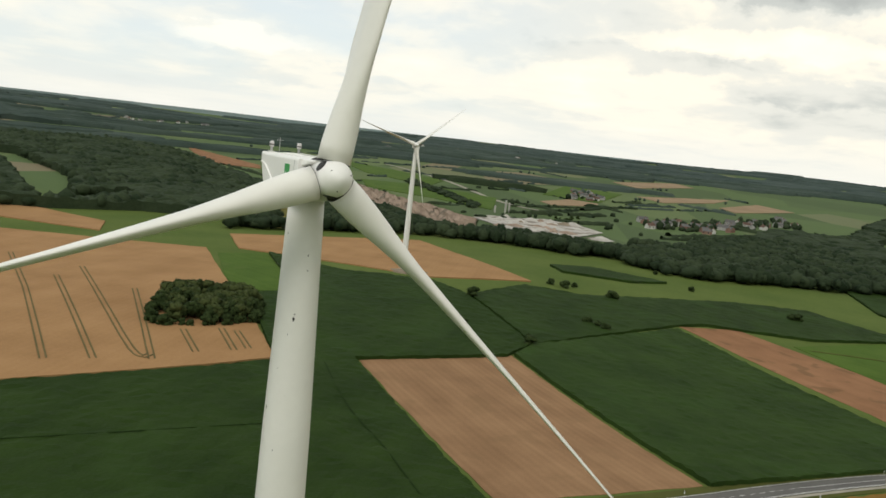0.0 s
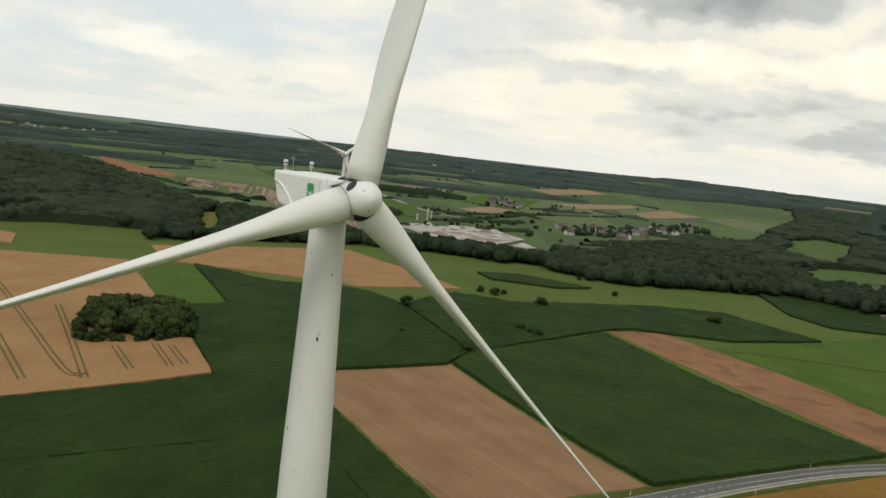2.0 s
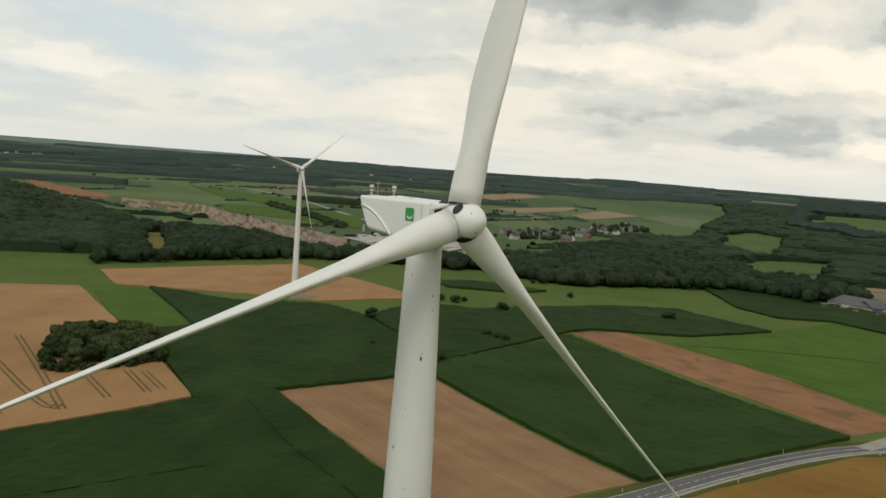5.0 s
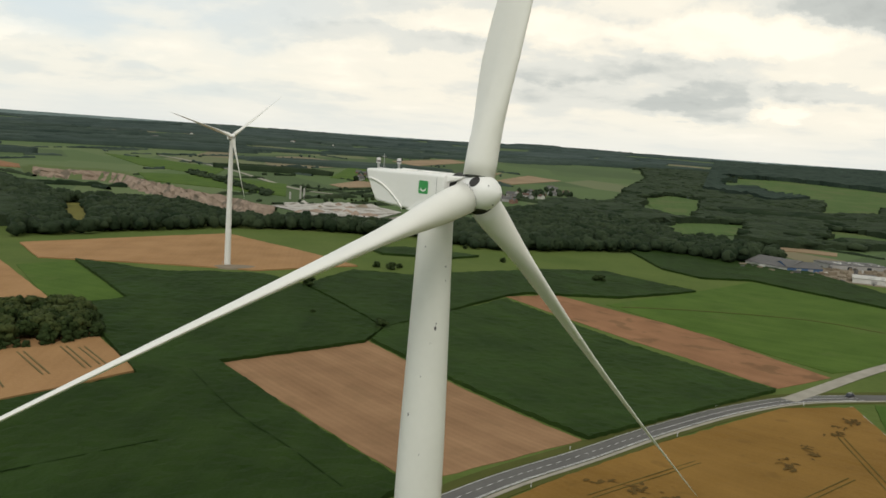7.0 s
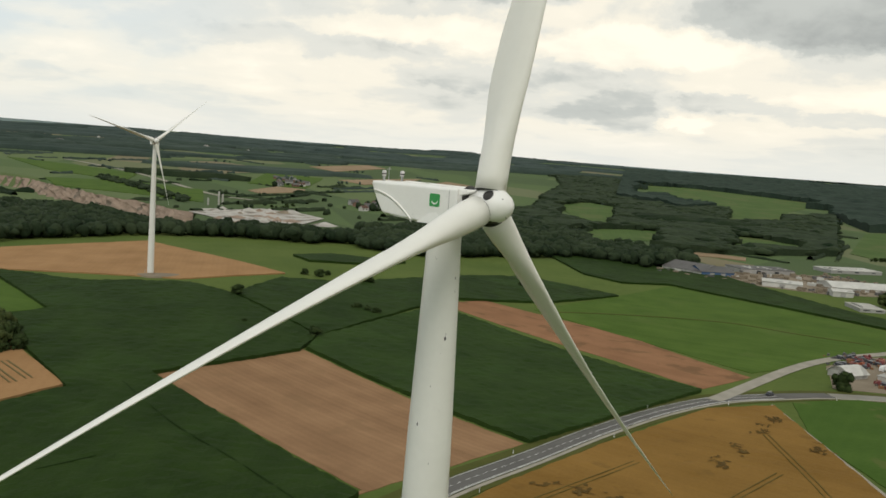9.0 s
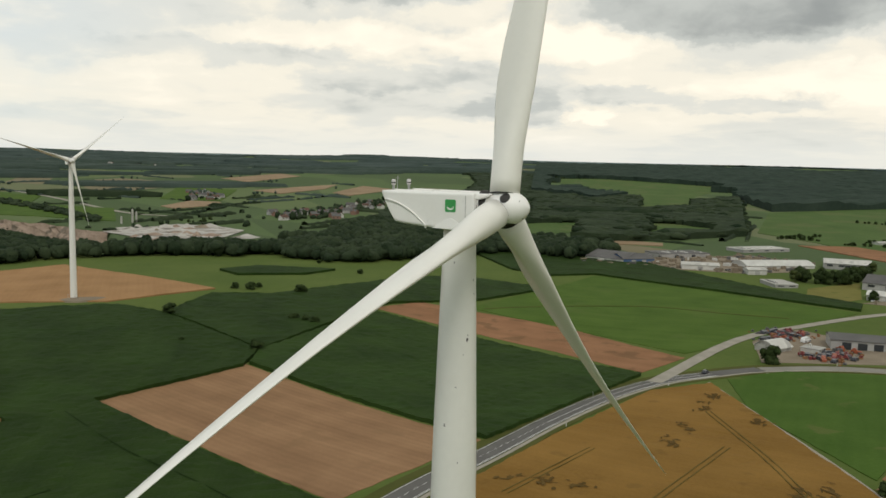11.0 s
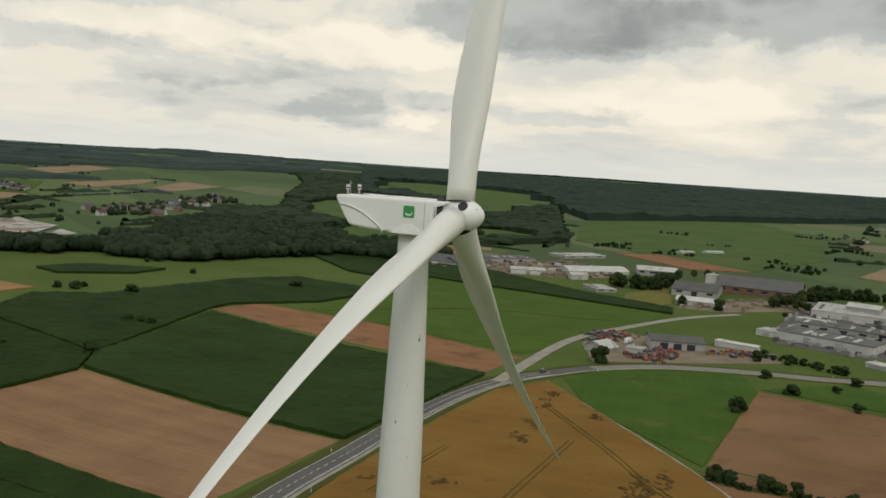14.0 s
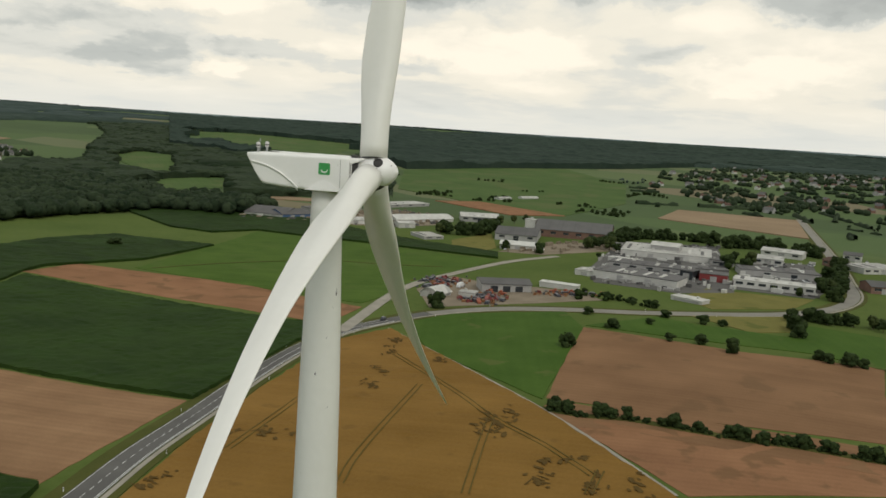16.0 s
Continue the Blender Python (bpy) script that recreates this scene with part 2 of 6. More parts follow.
ASPHALT_P = surface("worn_asphalt", (0.19, 0.18, 0.155), (0.29, 0.275, 0.24), 9, 0.5, 0.9, 0.01)
GRAVEL = surface("gravel", (0.22, 0.20, 0.165), (0.40, 0.37, 0.31), 7, 0.4, 0.95, 0.03)
PAINT = surface("road_paint", (0.55, 0.55, 0.53), (0.75, 0.75, 0.72), 2, 0.2, 0.7)
ROCK = surface("quarry_rock", (0.15, 0.11, 0.08), (0.42, 0.32, 0.25), 12, 2.2, 0.95, 0.8, spots=(14, 0.56, 0.7, (0.10, 0.09, 0.07)))
PALE = surface("pale_stone_dust", (0.19, 0.17, 0.145), (0.62, 0.59, 0.54), 16, 3, 0.95, 0.3, spots=(18, 0.53, 0.75, (0.15, 0.125, 0.10)))
LEAF = surface("leaves", (0.011, 0.022, 0.006), (0.046, 0.066, 0.021), 5, 0.5, 0.8, 0.15, island=0.5)
LEAF_FAR = surface("far_woodland_leaves", (0.009, 0.019, 0.009), (0.046, 0.063, 0.032), 40, 2.5, 0.9, 0.8, island=0.5)
# haze is put into these two leaf colours: paler mid-range, bluer farthest off
LEAF_HAZED = surface("hazed_far_leaves", (0.026, 0.042, 0.035), (0.066, 0.088, 0.071), 80, 5, 0.9, 0.6, island=0.45)
LEAF_HAZED_FAR = surface("hazed_blue_green_leaves", (0.034, 0.051, 0.046), (0.074, 0.097, 0.086), 90, 6, 0.95, 0.6, island=0.4)
LEAF_RIDGE = surface("ridge_forest_canopy", (0.012, 0.024, 0.018), (0.046, 0.066, 0.048), 90, 7, 0.95, 1.5)
# the hill colour itself carries the haze of distance
HAZED_HILL = surface("hazed_distant_hills", (0.15, 0.20, 0.20), (0.22, 0.27, 0.265), 400, 40, 0.95)
DIRT = surface("packed_dirt", (0.15, 0.12, 0.085), (0.30, 0.25, 0.185), 12, 0.6, 0.95, 0.04)
LEAF_OLIVE = surface("olive_leaves", (0.022, 0.036, 0.010), (0.075, 0.090, 0.030), 5, 0.5, 0.8, 0.15, island=0.5)
BARK = surface("bark", (0.05, 0.035, 0.025), (0.11, 0.08, 0.055), 1, 0.15, 0.95, 0.03)
TOWER_W = surface("tower_paint", (0.70, 0.69, 0.645), (0.79, 0.78, 0.735), 7, 0.7, 0.42, 0.0, spots=(1.3, 0.74, 0.35, (0.42, 0.41, 0.37)))
BLADE_W = surface("blade_gelcoat", (0.73, 0.715, 0.66), (0.82, 0.805, 0.745), 6, 0.8, 0.35, 0.0)
NAC_W = surface("nacelle_shell", (0.78, 0.77, 0.73), (0.87, 0.86, 0.825), 4, 0.4, 0.4, 0.004, spots=(0.9, 0.70, 0.25, (0.45, 0.44, 0.40)))
DARK = surface("dark_rubber_and_shade", (0.015, 0.014, 0.013), (0.04, 0.037, 0.033), 1, 0.1, 0.7)
STEEL = surface("galvanised_steel", (0.35, 0.35, 0.35), (0.5, 0.5, 0.5), 0.6, 0.1, 0.4, metal=0.8)
LENS = surface("lamp_glass", (0.55, 0.52, 0.52), (0.75, 0.72, 0.72), 0.5, 0.1, 0.2)
LOGO_G = surface("green_sticker", (0.03, 0.27, 0.06), (0.05, 0.33, 0.09), 1, 0.1, 0.5)
LOGO_W = surface("white_sticker", (0.72, 0.74, 0.70), (0.8, 0.82, 0.78), 1, 0.1, 0.5)
CONCRETE = surface("weathered_concrete", (0.32, 0.31, 0.28), (0.50, 0.48, 0.44), 5, 0.4, 0.9, 0.01)
WALL_W = surface("white_cladding", (0.38, 0.37, 0.34), (0.64, 0.63, 0.585), 6, 0.5, 0.7, each=0.4)
WALL_G = surface("grey_cladding", (0.25, 0.245, 0.23), (0.40, 0.39, 0.37), 6, 0.5, 0.7, each=0.4)
WALL_R = surface("red_cladding", (0.15, 0.018, 0.018), (0.23, 0.032, 0.03), 6, 0.5, 0.6)
WALL_BLUE = surface("blue_cladding", (0.04, 0.09, 0.20), (0.07, 0.14, 0.28), 6, 0.5, 0.6)
BRICK_W = surface("brick_wall", (0.15, 0.085, 0.065), (0.27, 0.17, 0.13), 5, 0.3, 0.9, each=0.5)
ROOF_D = surface("dark_roof_sheet", (0.062, 0.059, 0.057), (0.125, 0.119, 0.113), 8, 0.6, 0.7, each=0.4)
ROOF_L = surface("light_roof_sheet", (0.30, 0.29, 0.265), (0.58, 0.565, 0.52), 9, 0.6, 0.7, each=0.6, spots=(6, 0.6, 0.5, (0.16, 0.15, 0.13)))
ROOF_T = surface("tile_roof", (0.075, 0.05, 0.04), (0.16, 0.10, 0.08), 4, 0.4, 0.85, each=0.6)
GLASS = surface("window_dark", (0.02, 0.025, 0.03), (0.05, 0.055, 0.06), 3, 0.3, 0.15)
RED_P = surface("red_machine_paint", (0.11, 0.020, 0.020), (0.22, 0.036, 0.033), 1.5, 0.2, 0.5, each=0.3)
ORANGE_P = surface("orange_machine_paint", (0.22, 0.05, 0.02), (0.30, 0.078, 0.03), 1.5, 0.2, 0.5)
WHITE_P = surface("white_van_paint", (0.65, 0.65, 0.64), (0.78, 0.78, 0.77), 1.5, 0.2, 0.4)
CAR_P = surface("dark_car_paint", (0.02, 0.022, 0.03), (0.05, 0.05, 0.06), 1.5, 0.2, 0.3)

# ---- shared builders ----


def mesh_object(name, verts, faces, material, parent=None, smooth=False, label=""):
    me = bpy.data.meshes.new(name)
    me.from_pydata([tuple(v) for v in verts], [], [tuple(f) for f in faces])
    me.materials.append(material)
    if smooth:
        me.shade_smooth()
    ob = new(name, me)
    if parent:
        ob.parent = parent
    return tagged(ob, label)


def part(name, bm, material, parent, label="", smooth=False):
    """Links a bmesh as one mesh object under a thing or a part."""
    me = bpy.data.meshes.new(name)
    bmesh.ops.recalc_face_normals(bm, faces=bm.faces)
    bm.to_mesh(me)
    bm.free()
    me.materials.append(material)
    if smooth:
        me.shade_smooth()
    ob = new(name, me)
    ob.parent = parent
    return tagged(ob, label)


def thing(name, m, label, category, group="", kind=""):
    ob = new(name)
    ob.empty_display_size = 0.5
    ob.matrix_basis = m
    return tagged(ob, label, category, group, kind)


def box(bm, x0, x1, y0, y1, z0, z1, bevel=0.0):
    m = Matrix.Translation(((x0 + x1) / 2, (y0 + y1) / 2, (z0 + z1) / 2)) @ Matrix.Diagonal((x1 - x0, y1 - y0, z1 - z0, 1))
    r = bmesh.ops.create_cube(bm, size=1.0, matrix=m)
    if bevel:
        edges = {e for v in r["verts"] for e in v.link_edges}
        bmesh.ops.bevel(bm, geom=list(edges), offset=bevel, segments=1, affect="EDGES")
    return bm


def boxes(*rows, bevel=0.0):
    bm = bmesh.new()
    for r in rows:
        box(bm, *r, bevel=bevel)
    return bm


def loft(sections, closed_ends=True):
    """A bmesh skin over rings of equal length."""
    bm = bmesh.new()
    rings = [[bm.verts.new(p) for p in s] for s in sections]
    n = len(rings[0])
    for a, b in zip(rings, rings[1:]):
        for i in range(n):
            bm.faces.new((a[i], a[(i + 1) % n], b[(i + 1) % n], b[i]))
    if closed_ends:
        bm.faces.new(rings[0][::-1])
        bm.faces.new(rings[-1])
    return bm


def ring(centre, u, v, r, n=24, start=0.0, sweep=2 * math.pi):
    return [centre + u * (r * math.cos(start + sweep * i / n)) + v * (r * math.sin(start + sweep * i / n)) for i in range(n)]


# ---- land ----
YAW, AZ = -59.4, -9.7
T2, T2_YAW, T2_AZ = (-4.4, 412.0), -85.0, 192
STAINS = [(68.2, -88, 0.09, 0.2), (60.5, -148, 0.06, 0.16), (68.6, -86, 0.05, 0.07), (73.4, -62, 0.04, 0.12), (72.2, -60, 0.03, 0.08), (64.0, -120, 0.03, 0.06), (57.2, -110, 0.03, 0.07), (66.9, -100, 0.025, 0.05), (75.0, -135, 0.03, 0.1)]
SWELLS = [(96, 158, -12.12), (-12, 221, -0.07), (46, 255, 1.48), (209, 170, -2.09), (143, 59, 10.31), (-37, 202, 7.1), (141, 349, 0.35), (76, 420, 3.92), (57, 274, -0.49), (34, 353, 0.2), (297, 406, -2.59), (256, 103, 2.53), (-5, 414, 1.16)]
PIT = [(-276, 1339), (-208, 1310), (-171, 1320), (-131, 1269), (-91, 1153), (-52, 1074), (-21, 995), (13, 948), (43, 864), (58, 852), (41, 663), (30, 674), (6, 758), (-21, 805), (-47, 884), (-80, 963), (-116, 1080), (-151, 1131), (-183, 1122), (-242, 1152)]
CLIFF = [(-276, 1339), (-208, 1310), (-171, 1320), (-131, 1269), (-91, 1153), (-52, 1074), (-21, 995), (13, 948), (43, 864), (58, 852)]
QUARRY_FLOOR = [(53, 859), (68, 870), (109, 904), (143, 935), (185, 878), (195, 837), (144, 743), (120, 768), (87, 770)]
WHEAT_LEFT = [(-334, 428), (-249, 432), (-124, 430), (-84, 323), (-53, 247), (-38, 206), (-57, 189), (-78, 174), (-104, 156), (-133, 137)]
WHEAT_SLIP = [(-369, 577), (-320, 567), (-217, 510), (-202, 464), (-275, 481), (-309, 477)]
GRASS_TRI = [(-113, 415), (-87, 429), (-50, 318), (-73, 306), (-88, 335)]
WHEAT_MID = [(-129, 507), (-56, 549), (1, 584), (72, 423), (10, 395), (-107, 441)]
CORN_WEST = [(-86, 429), (-35, 383), (-15, 385), (14, 382), (31, 356), (57, 274), (45, 252), (-12, 218), (30, 115), (-15, 75), (-90, 15), (-260, -120), (-420, -60), (-330, 60), (-131, 133), (-104, 152), (-78, 170), (-57, 185), (-37, 202), (-50, 242), (-70, 298), (-49, 314)]
CORN_EAST = [(57, 273), (138, 343), (191, 190), (146, 171), (92, 146), (48, 255)]
CORN_NORTH = [(33, 356), (66, 404), (98, 396), (207, 452), (254, 458), (287, 393), (216, 363), (159, 363), (142, 353), (58, 275)]
STUBBLE = [(46, 257), (-12, 222), (32, 119), (27, 115), (90, 146)]
STUBBLE_STRIP = [(142, 353), (177, 365), (220, 291), (230, 206), (195, 194), (185, 241)]
MEADOW = [(198, 344), (289, 396), (361, 437), (388, 349), (405, 247), (263, 217), (236, 212), (222, 275)]
CORN_STRIP = [(337, 576), (450, 590), (444, 467), (430, 347), (432, 264), (411, 250), (390, 350), (363, 440), (325, 446), (315, 483)]
CORN_PATCH = [(95, 513), (127, 530), (175, 500), (145, 478), (100, 483)]
WHEAT_GOLD = [(205, 166), (177, 169), (143, 154), (109, 138), (76, 120), (62, 112), (48, 103), (38, 97), (25, 90), (115, -1), (120, 7), (154, 65)]
PLOUGH = [(264, 108), (271, 44), (294, -6), (196, -23), (175, 20), (163, 66)]
STUBBLE_SOUTH = [(150, 55), (179, -26), (157, -30), (123, 5)]
GRASS_HOOK = [(218, 170), (247, 166), (289, 130), (264, 107), (161, 66), (187, 131)]
VERGE_FIELD = [(332, 89), (371, 52), (333, 39), (315, 51)]
FAR_WHEAT = [(819, 311), (964, 346), (1003, 212), (796, 146)]
FAR_STRIP = [(711, 540), (762, 511), (723, 374), (666, 408)]
ROAD = [(16, 93), (35, 105), (57, 119), (85, 134), (119, 153), (156, 170), (189, 179), (218, 178), (241, 174), (270, 159), (295, 133), (320, 101), (368, 62), (414, 43), (471, 41), (541, 59), (676, 100), (1025, 215)]
LANE = [(188, 179), (259, 214), (299, 228), (337, 233), (405, 238), (458, 231)]
PATHW = [(206, 168), (155.5, 66.5), (121, 7)]
DRY_GRASS = [(376, 109), (433, 111), (427, 95), (444, 56), (399, 56), (358, 84)]
DRY_GRASS2 = [(461, 327), (519, 329), (454, 280), (429, 277), (433, 306)]
PAD_YARD = [(284, 217), (330, 228), (329, 207), (345, 151), (332, 132), (298, 151), (252, 183)]
PAD_WORKS = [(423, 189), (587, 244), (638, 180), (423, 94), (390, 115), (382, 163)]
PAD_EAST = [(436, 102), (578, 137), (606, 96), (477, 58), (448, 57)]
PAD_NORTH = [(402, 512), (483, 501), (583, 490), (584, 420), (534, 388), (479, 401), (447, 436), (396, 498)]
PAD_HALL = [(440, 270), (532, 266), (566, 241), (526, 219), (455, 241)]
WOOD_A = [(-138, 540), (-120, 551), (-97, 565), (-52, 598), (3, 628), (78, 627), (126, 604), (171, 610), (181, 647), (131, 656), (87, 695), (45, 675), (3, 696), (-46, 801), (-115, 829), (-164, 826), (-193, 829)]
WOOD_B = [(164, 586), (209, 545), (309, 566), (367, 571), (396, 520), (456, 531), (480, 562), (453, 631), (424, 666), (375, 749), (295, 764), (192, 689)]
WOOD_C = [(-339, 495), (-304, 537), (-276, 548), (-221, 592), (-120, 604), (-183, 910), (-423, 1368), (-614, 1533), (-797, 1473), (-918, 1419)]
WOOD_D = [(348, 811), (435, 813), (530, 844), (498, 676), (552, 626), (745, 641), (1367, 1227), (1344, 1382), (1383, 1719), (1511, 2012), (1598, 2639), (1310, 2368), (902, 1670), (597, 1214), (452, 1064)]
WOOD_F = [(-1037, 1665), (-1017, 1890), (-888, 1923), (-1339, 2500), (-1410, 2279)]
WOOD_G = [(-45, 1317), (17, 1149), (58, 975), (69, 1034), (20, 1230), (-38, 1397)]
WOOD_H = [(291, 666), (349, 616), (397, 627), (435, 698), (377, 708), (359, 759)]
HOLE_C = [(-563, 1029), (-540, 1030), (-369, 803), (-293, 634), (-259, 681), (-247, 639), (-285, 557), (-299, 572), (-403, 746), (-486, 882), (-591, 975), (-699, 1161)]
HOLE_A = [(-130, 699), (-110, 708), (-94, 569), (-114, 574)]
HOLE_D1 = [(617, 1075), (763, 1246), (755, 1105), (609, 896), (609, 985)]
HOLE_D2 = [(1345, 1957), (1339, 1764), (1373, 1567), (1542, 1406), (1366, 1228), (1166, 1193), (1147, 1448)]
HOLE_D3 = [(485, 749), (579, 763), (535, 673), (444, 658)]
HOLE_D4 = [(644, 722), (712, 742), (619, 648), (613, 669)]
HOLE_D5 = [(616, 1406), (763, 1362), (604, 1124), (485, 1100)]
HOLE_D6 = [(1026, 2301), (1354, 2386), (1099, 1891), (709, 1304), (535, 1129), (501, 1157), (461, 1169), (905, 2221)]
HOLE_D7 = [(584, 1009), (756, 1234), (782, 1151), (603, 899)]
HOLE_D8 = [(1338, 1914), (1494, 1807), (1324, 1559), (1142, 1626)]
HOLE_D9 = [(495, 769), (570, 745), (501, 666), (435, 678)]
HOLE_E1 = [(709, 1241), (856, 1369), (860, 1261), (687, 1010), (622, 939), (642, 1056)]
HOLE_E2 = [(1448, 2107), (1629, 2035), (1673, 1800), (1690, 1572), (1337, 1328), (1027, 1024), (932, 1054), (1211, 1361), (1266, 1610)]
HOLE_E3 = [(547, 854), (613, 869), (664, 866), (579, 733), (476, 730)]
HOLE_E4 = [(759, 836), (791, 814), (786, 737), (725, 653), (669, 668), (650, 696)]
WIDE_PASTURE = [(1111, 927), (1367, 937), (1588, 862), (1318, 586), (968, 420), (727, 376), (691, 439), (761, 553), (798, 672)]
VILLAGE_F = [(1597, 690), (2320, 729), (2461, 367), (1037, 120), (1211, 244), (1267, 376), (1195, 467)]
TAN_BACK = [(500, 628), (554, 633), (577, 600), (557, 578), (531, 605), (491, 606)]
GRASS_STRIP = [(268, 108), (312, 94), (311, 75), (320, 37), (357, 39), (363, 6), (291, -7), (295, 20), (282, 48), (273, 80)]
HOLE_A2 = [(-150, 796), (-126, 803), (-97, 576), (-114, 571)]
VILLAGE_D = [(-1097, 2539), (-999, 3477), (-736, 2833), (-886, 2226)]
VILLAGE_E = [(-407, 2345), (-207, 2369), (11, 2600), (408, 2743), (525, 3519), (-79, 3138)]
GREEN_F1 = [(-213, 1769), (-68, 1616), (19, 1474), (-3, 1311), (-123, 1466)]
GREEN_F2 = [(-114, 1289), (-3, 1305), (103, 1207), (82, 996), (1, 1093), (-92, 1155)]
GREEN_F3 = [(283, 1729), (391, 1658), (286, 1347), (196, 1402)]
TAN_F1 = [(173, 1243), (237, 1350), (279, 1318), (266, 1258), (184, 1193)]
TAN_F2 = [(419, 1637), (553, 1760), (684, 1859), (594, 1692), (444, 1532)]
TAN_F3 = [(565, 1566), (731, 1807), (758, 1670), (562, 1467)]
TAN_F4 = [(462, 2106), (710, 2409), (722, 2259), (493, 1958)]
TAN_F5 = [(-520, 1678), (-455, 1565), (-289, 1336), (-274, 1270), (-346, 1276), (-441, 1473)]
FARROAD = [(-110, 1807), (-63, 1714), (25, 1480), (105, 1148), (153, 1075)]
WOOD_E = [(182, 545), (235, 579), (276, 574), (383, 673), (452, 683), (524, 666), (524, 667), (468, 759), (447, 899), (383, 902), (311, 866)]
WOOD_RIDGE = [(1039, 1542), (1018, 1284), (1271, 1397), (1459, 1360), (1145, 950), (1450, 921), (1787, 820), (2507, 791), (2770, 420), (2842, 233), (3791, 334), (3911, 620), (3566, 1979), (3040, 3434), (2455, 3613)]
COPSE = [(-92, 243), (-83, 230), (-56, 248), (-58, 275), (-72, 293), (-97, 279)]
VILLAGE_A = [(283, 981), (359, 991), (470, 1135), (604, 1251), (613, 1386), (397, 1139), (272, 1063)]
VILLAGE_B = [(1230, 454), (1415, 426), (2008, 478), (3092, 476), (2365, 184), (1036, 45), (1126, 136), (1182, 237), (1077, 267), (1052, 319)]
VILLAGE_C = [(274, 1563), (347, 1590), (290, 1375), (222, 1329)]
YARD = [(308, 219), (303, 183), (306, 204)]
TRAMS_LEFT = [[(-154, 271), (-102, 177)], [(-155, 301), (-89, 182)], [(-155, 328), (-90, 209), (-76, 189), (-75, 193)], [(-114, 285), (-73, 188)], [(-75, 226), (-63, 201)], [(-63, 233), (-52, 208)], [(-201, 351), (-154, 271)], [(-57, 232), (-48, 212)]]
TRAMS_GOLD = [[(114, 123), (72, 104)], [(148, 104), (94, 79), (75, 68)], [(136, 68), (113, 56), (89, 43)], [(173, 136), (150, 92), (136, 68), (127, 46), (117, 26)], [(121, 26), (107, 22)]]
LODGED_AT = [(153, 125, 0.9, 6), (177, 142, 0.8, 6), (139, 117, 0.9, 5), (191, 151, 0.7, 4), (84, 110, -0.6, 8), (88, 102, -0.6, 7), (135, 67, 0.6, 6), (142, 66, 0.6, 7), (108, 35, 0.5, 6), (127, 60, 0.5, 5), (121, 36, -0.6, 7), (114, 24, 0.4, 5), (120, 16, 0.5, 5), (48, 100, 0.3, 5), (178, 118, 0.8, 4), (125, 64, 0.6, 5)]
RUTS = [[(-21, 206), (-8, 166), (4, 140), (14, 114)], [(-83, 116), (-57, 129), (-28, 145)]]
SILO = (98, 975)
CAR = (216, 180)
YARD_LINES = [((295, 218), (319, 214)), ((291, 184), (298, 171)), ((322, 162), (344, 144)), ((300, 229), (323, 222)), ((280, 179), (285, 169))]
PARKED = [(540, 110, 7), (590, 105, 6), (470, 110, 5), (566, 121, 7), (482, 172, 6), (504, 84, 5), (655, 66, 6), (467, 263, 3)]
KEEP_CLEAR = [[(632, 541), (334, 275), (288, 118), (413, 29), (1019, 159), (804, 362)], [(-37, 499), (138, 477), (349, 537), (511, 840), (174, 641), (-23, 665)], [(1079, 933), (1800, 849), (1126, 493), (830, 325), (745, 386), (762, 554)]]
BUSHES = [(34, 353, 5.5), (56, 274, 5), (92, 419, 5), (116, 398, 5.5), (97, 319, 4.2), (90, 329, 4.2), (94, 324, 3.6), (186, 480, 3.5), (227, 416, 4.5), (179, 546, 3), (227, 94, 6.5), (272, 97, 5), (293, 120, 4), (315, 91, 4), (267, 69, 3.5), (315, 73, 4.5), (272, 58, 4), (266, 43, 6), (293, 89, 3), (254, 180, 8.5), (230, 415, 5), (319, 65, 3.5), (458, 246, 8), (455, 273, 7), (342, 40, 8), (323, 33, 7), (363, 47, 7)]

def ground_height(x, y):
    """Height of the land: level fields, a quarry pit, then a long rise to the wooded skyline."""
    r = math.hypot(x, y)
    k = max(0.0, (r - 1100.0) / 3750.0)
    z = sum(w * math.exp(-((x - px) ** 2 + (y - py) ** 2) / 28800.0) for px, py, w in SWELLS) if r < 900 else 0.0
    z += 73.0 * k ** 1.1 + 7.0 * k * (math.sin(x / 290 + 1.3) + math.sin(y / 350 + x / 900))
    if PIT and in_polygon(x, y, PIT):
        z -= 18.0
    return z


def in_polygon(x, y, poly):
    inside = False
    for (ax, ay), (bx, by) in zip(poly, poly[1:] + poly[:1]):
        if (ay > y) != (by > y) and x < (bx - ax) * (y - ay) / (by - ay) + ax:
            inside = not inside
    return inside


def build_land():
    fine = [radians(a) for a in np.arange(-45, 112, 0.45)]
    rest = [radians(a) for a in np.arange(112, 315, 4.0)]
    bearings = fine + rest
    radii = [2.0] + list(np.arange(15, 600, 15)) + list(np.arange(600, 1400, 14)) + list(np.arange(1400, 2600, 60)) + list(np.arange(2600, 4860, 120)) + [4860]
    verts = [(0, 0, 0)]
    for r in radii:
        for a in bearings:
            x, y = r * math.sin(a), r * math.cos(a)
            verts.append((x, y, ground_height(x, y)))
    n, faces = len(bearings), []
    for i in range(n):
        faces.append((0, 1 + (i + 1) % n, 1 + i))
    for j in range(len(radii) - 1):
        o = 1 + j * n
        for i in range(n):
            k = (i + 1) % n
            faces.append((o + i, o + k, o + n + k, o + n + i))
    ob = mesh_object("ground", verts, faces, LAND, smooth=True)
    return tagged(ob, "rolling green farmland with meadows reaching the horizon", "ground", kind="structure")


build_land()


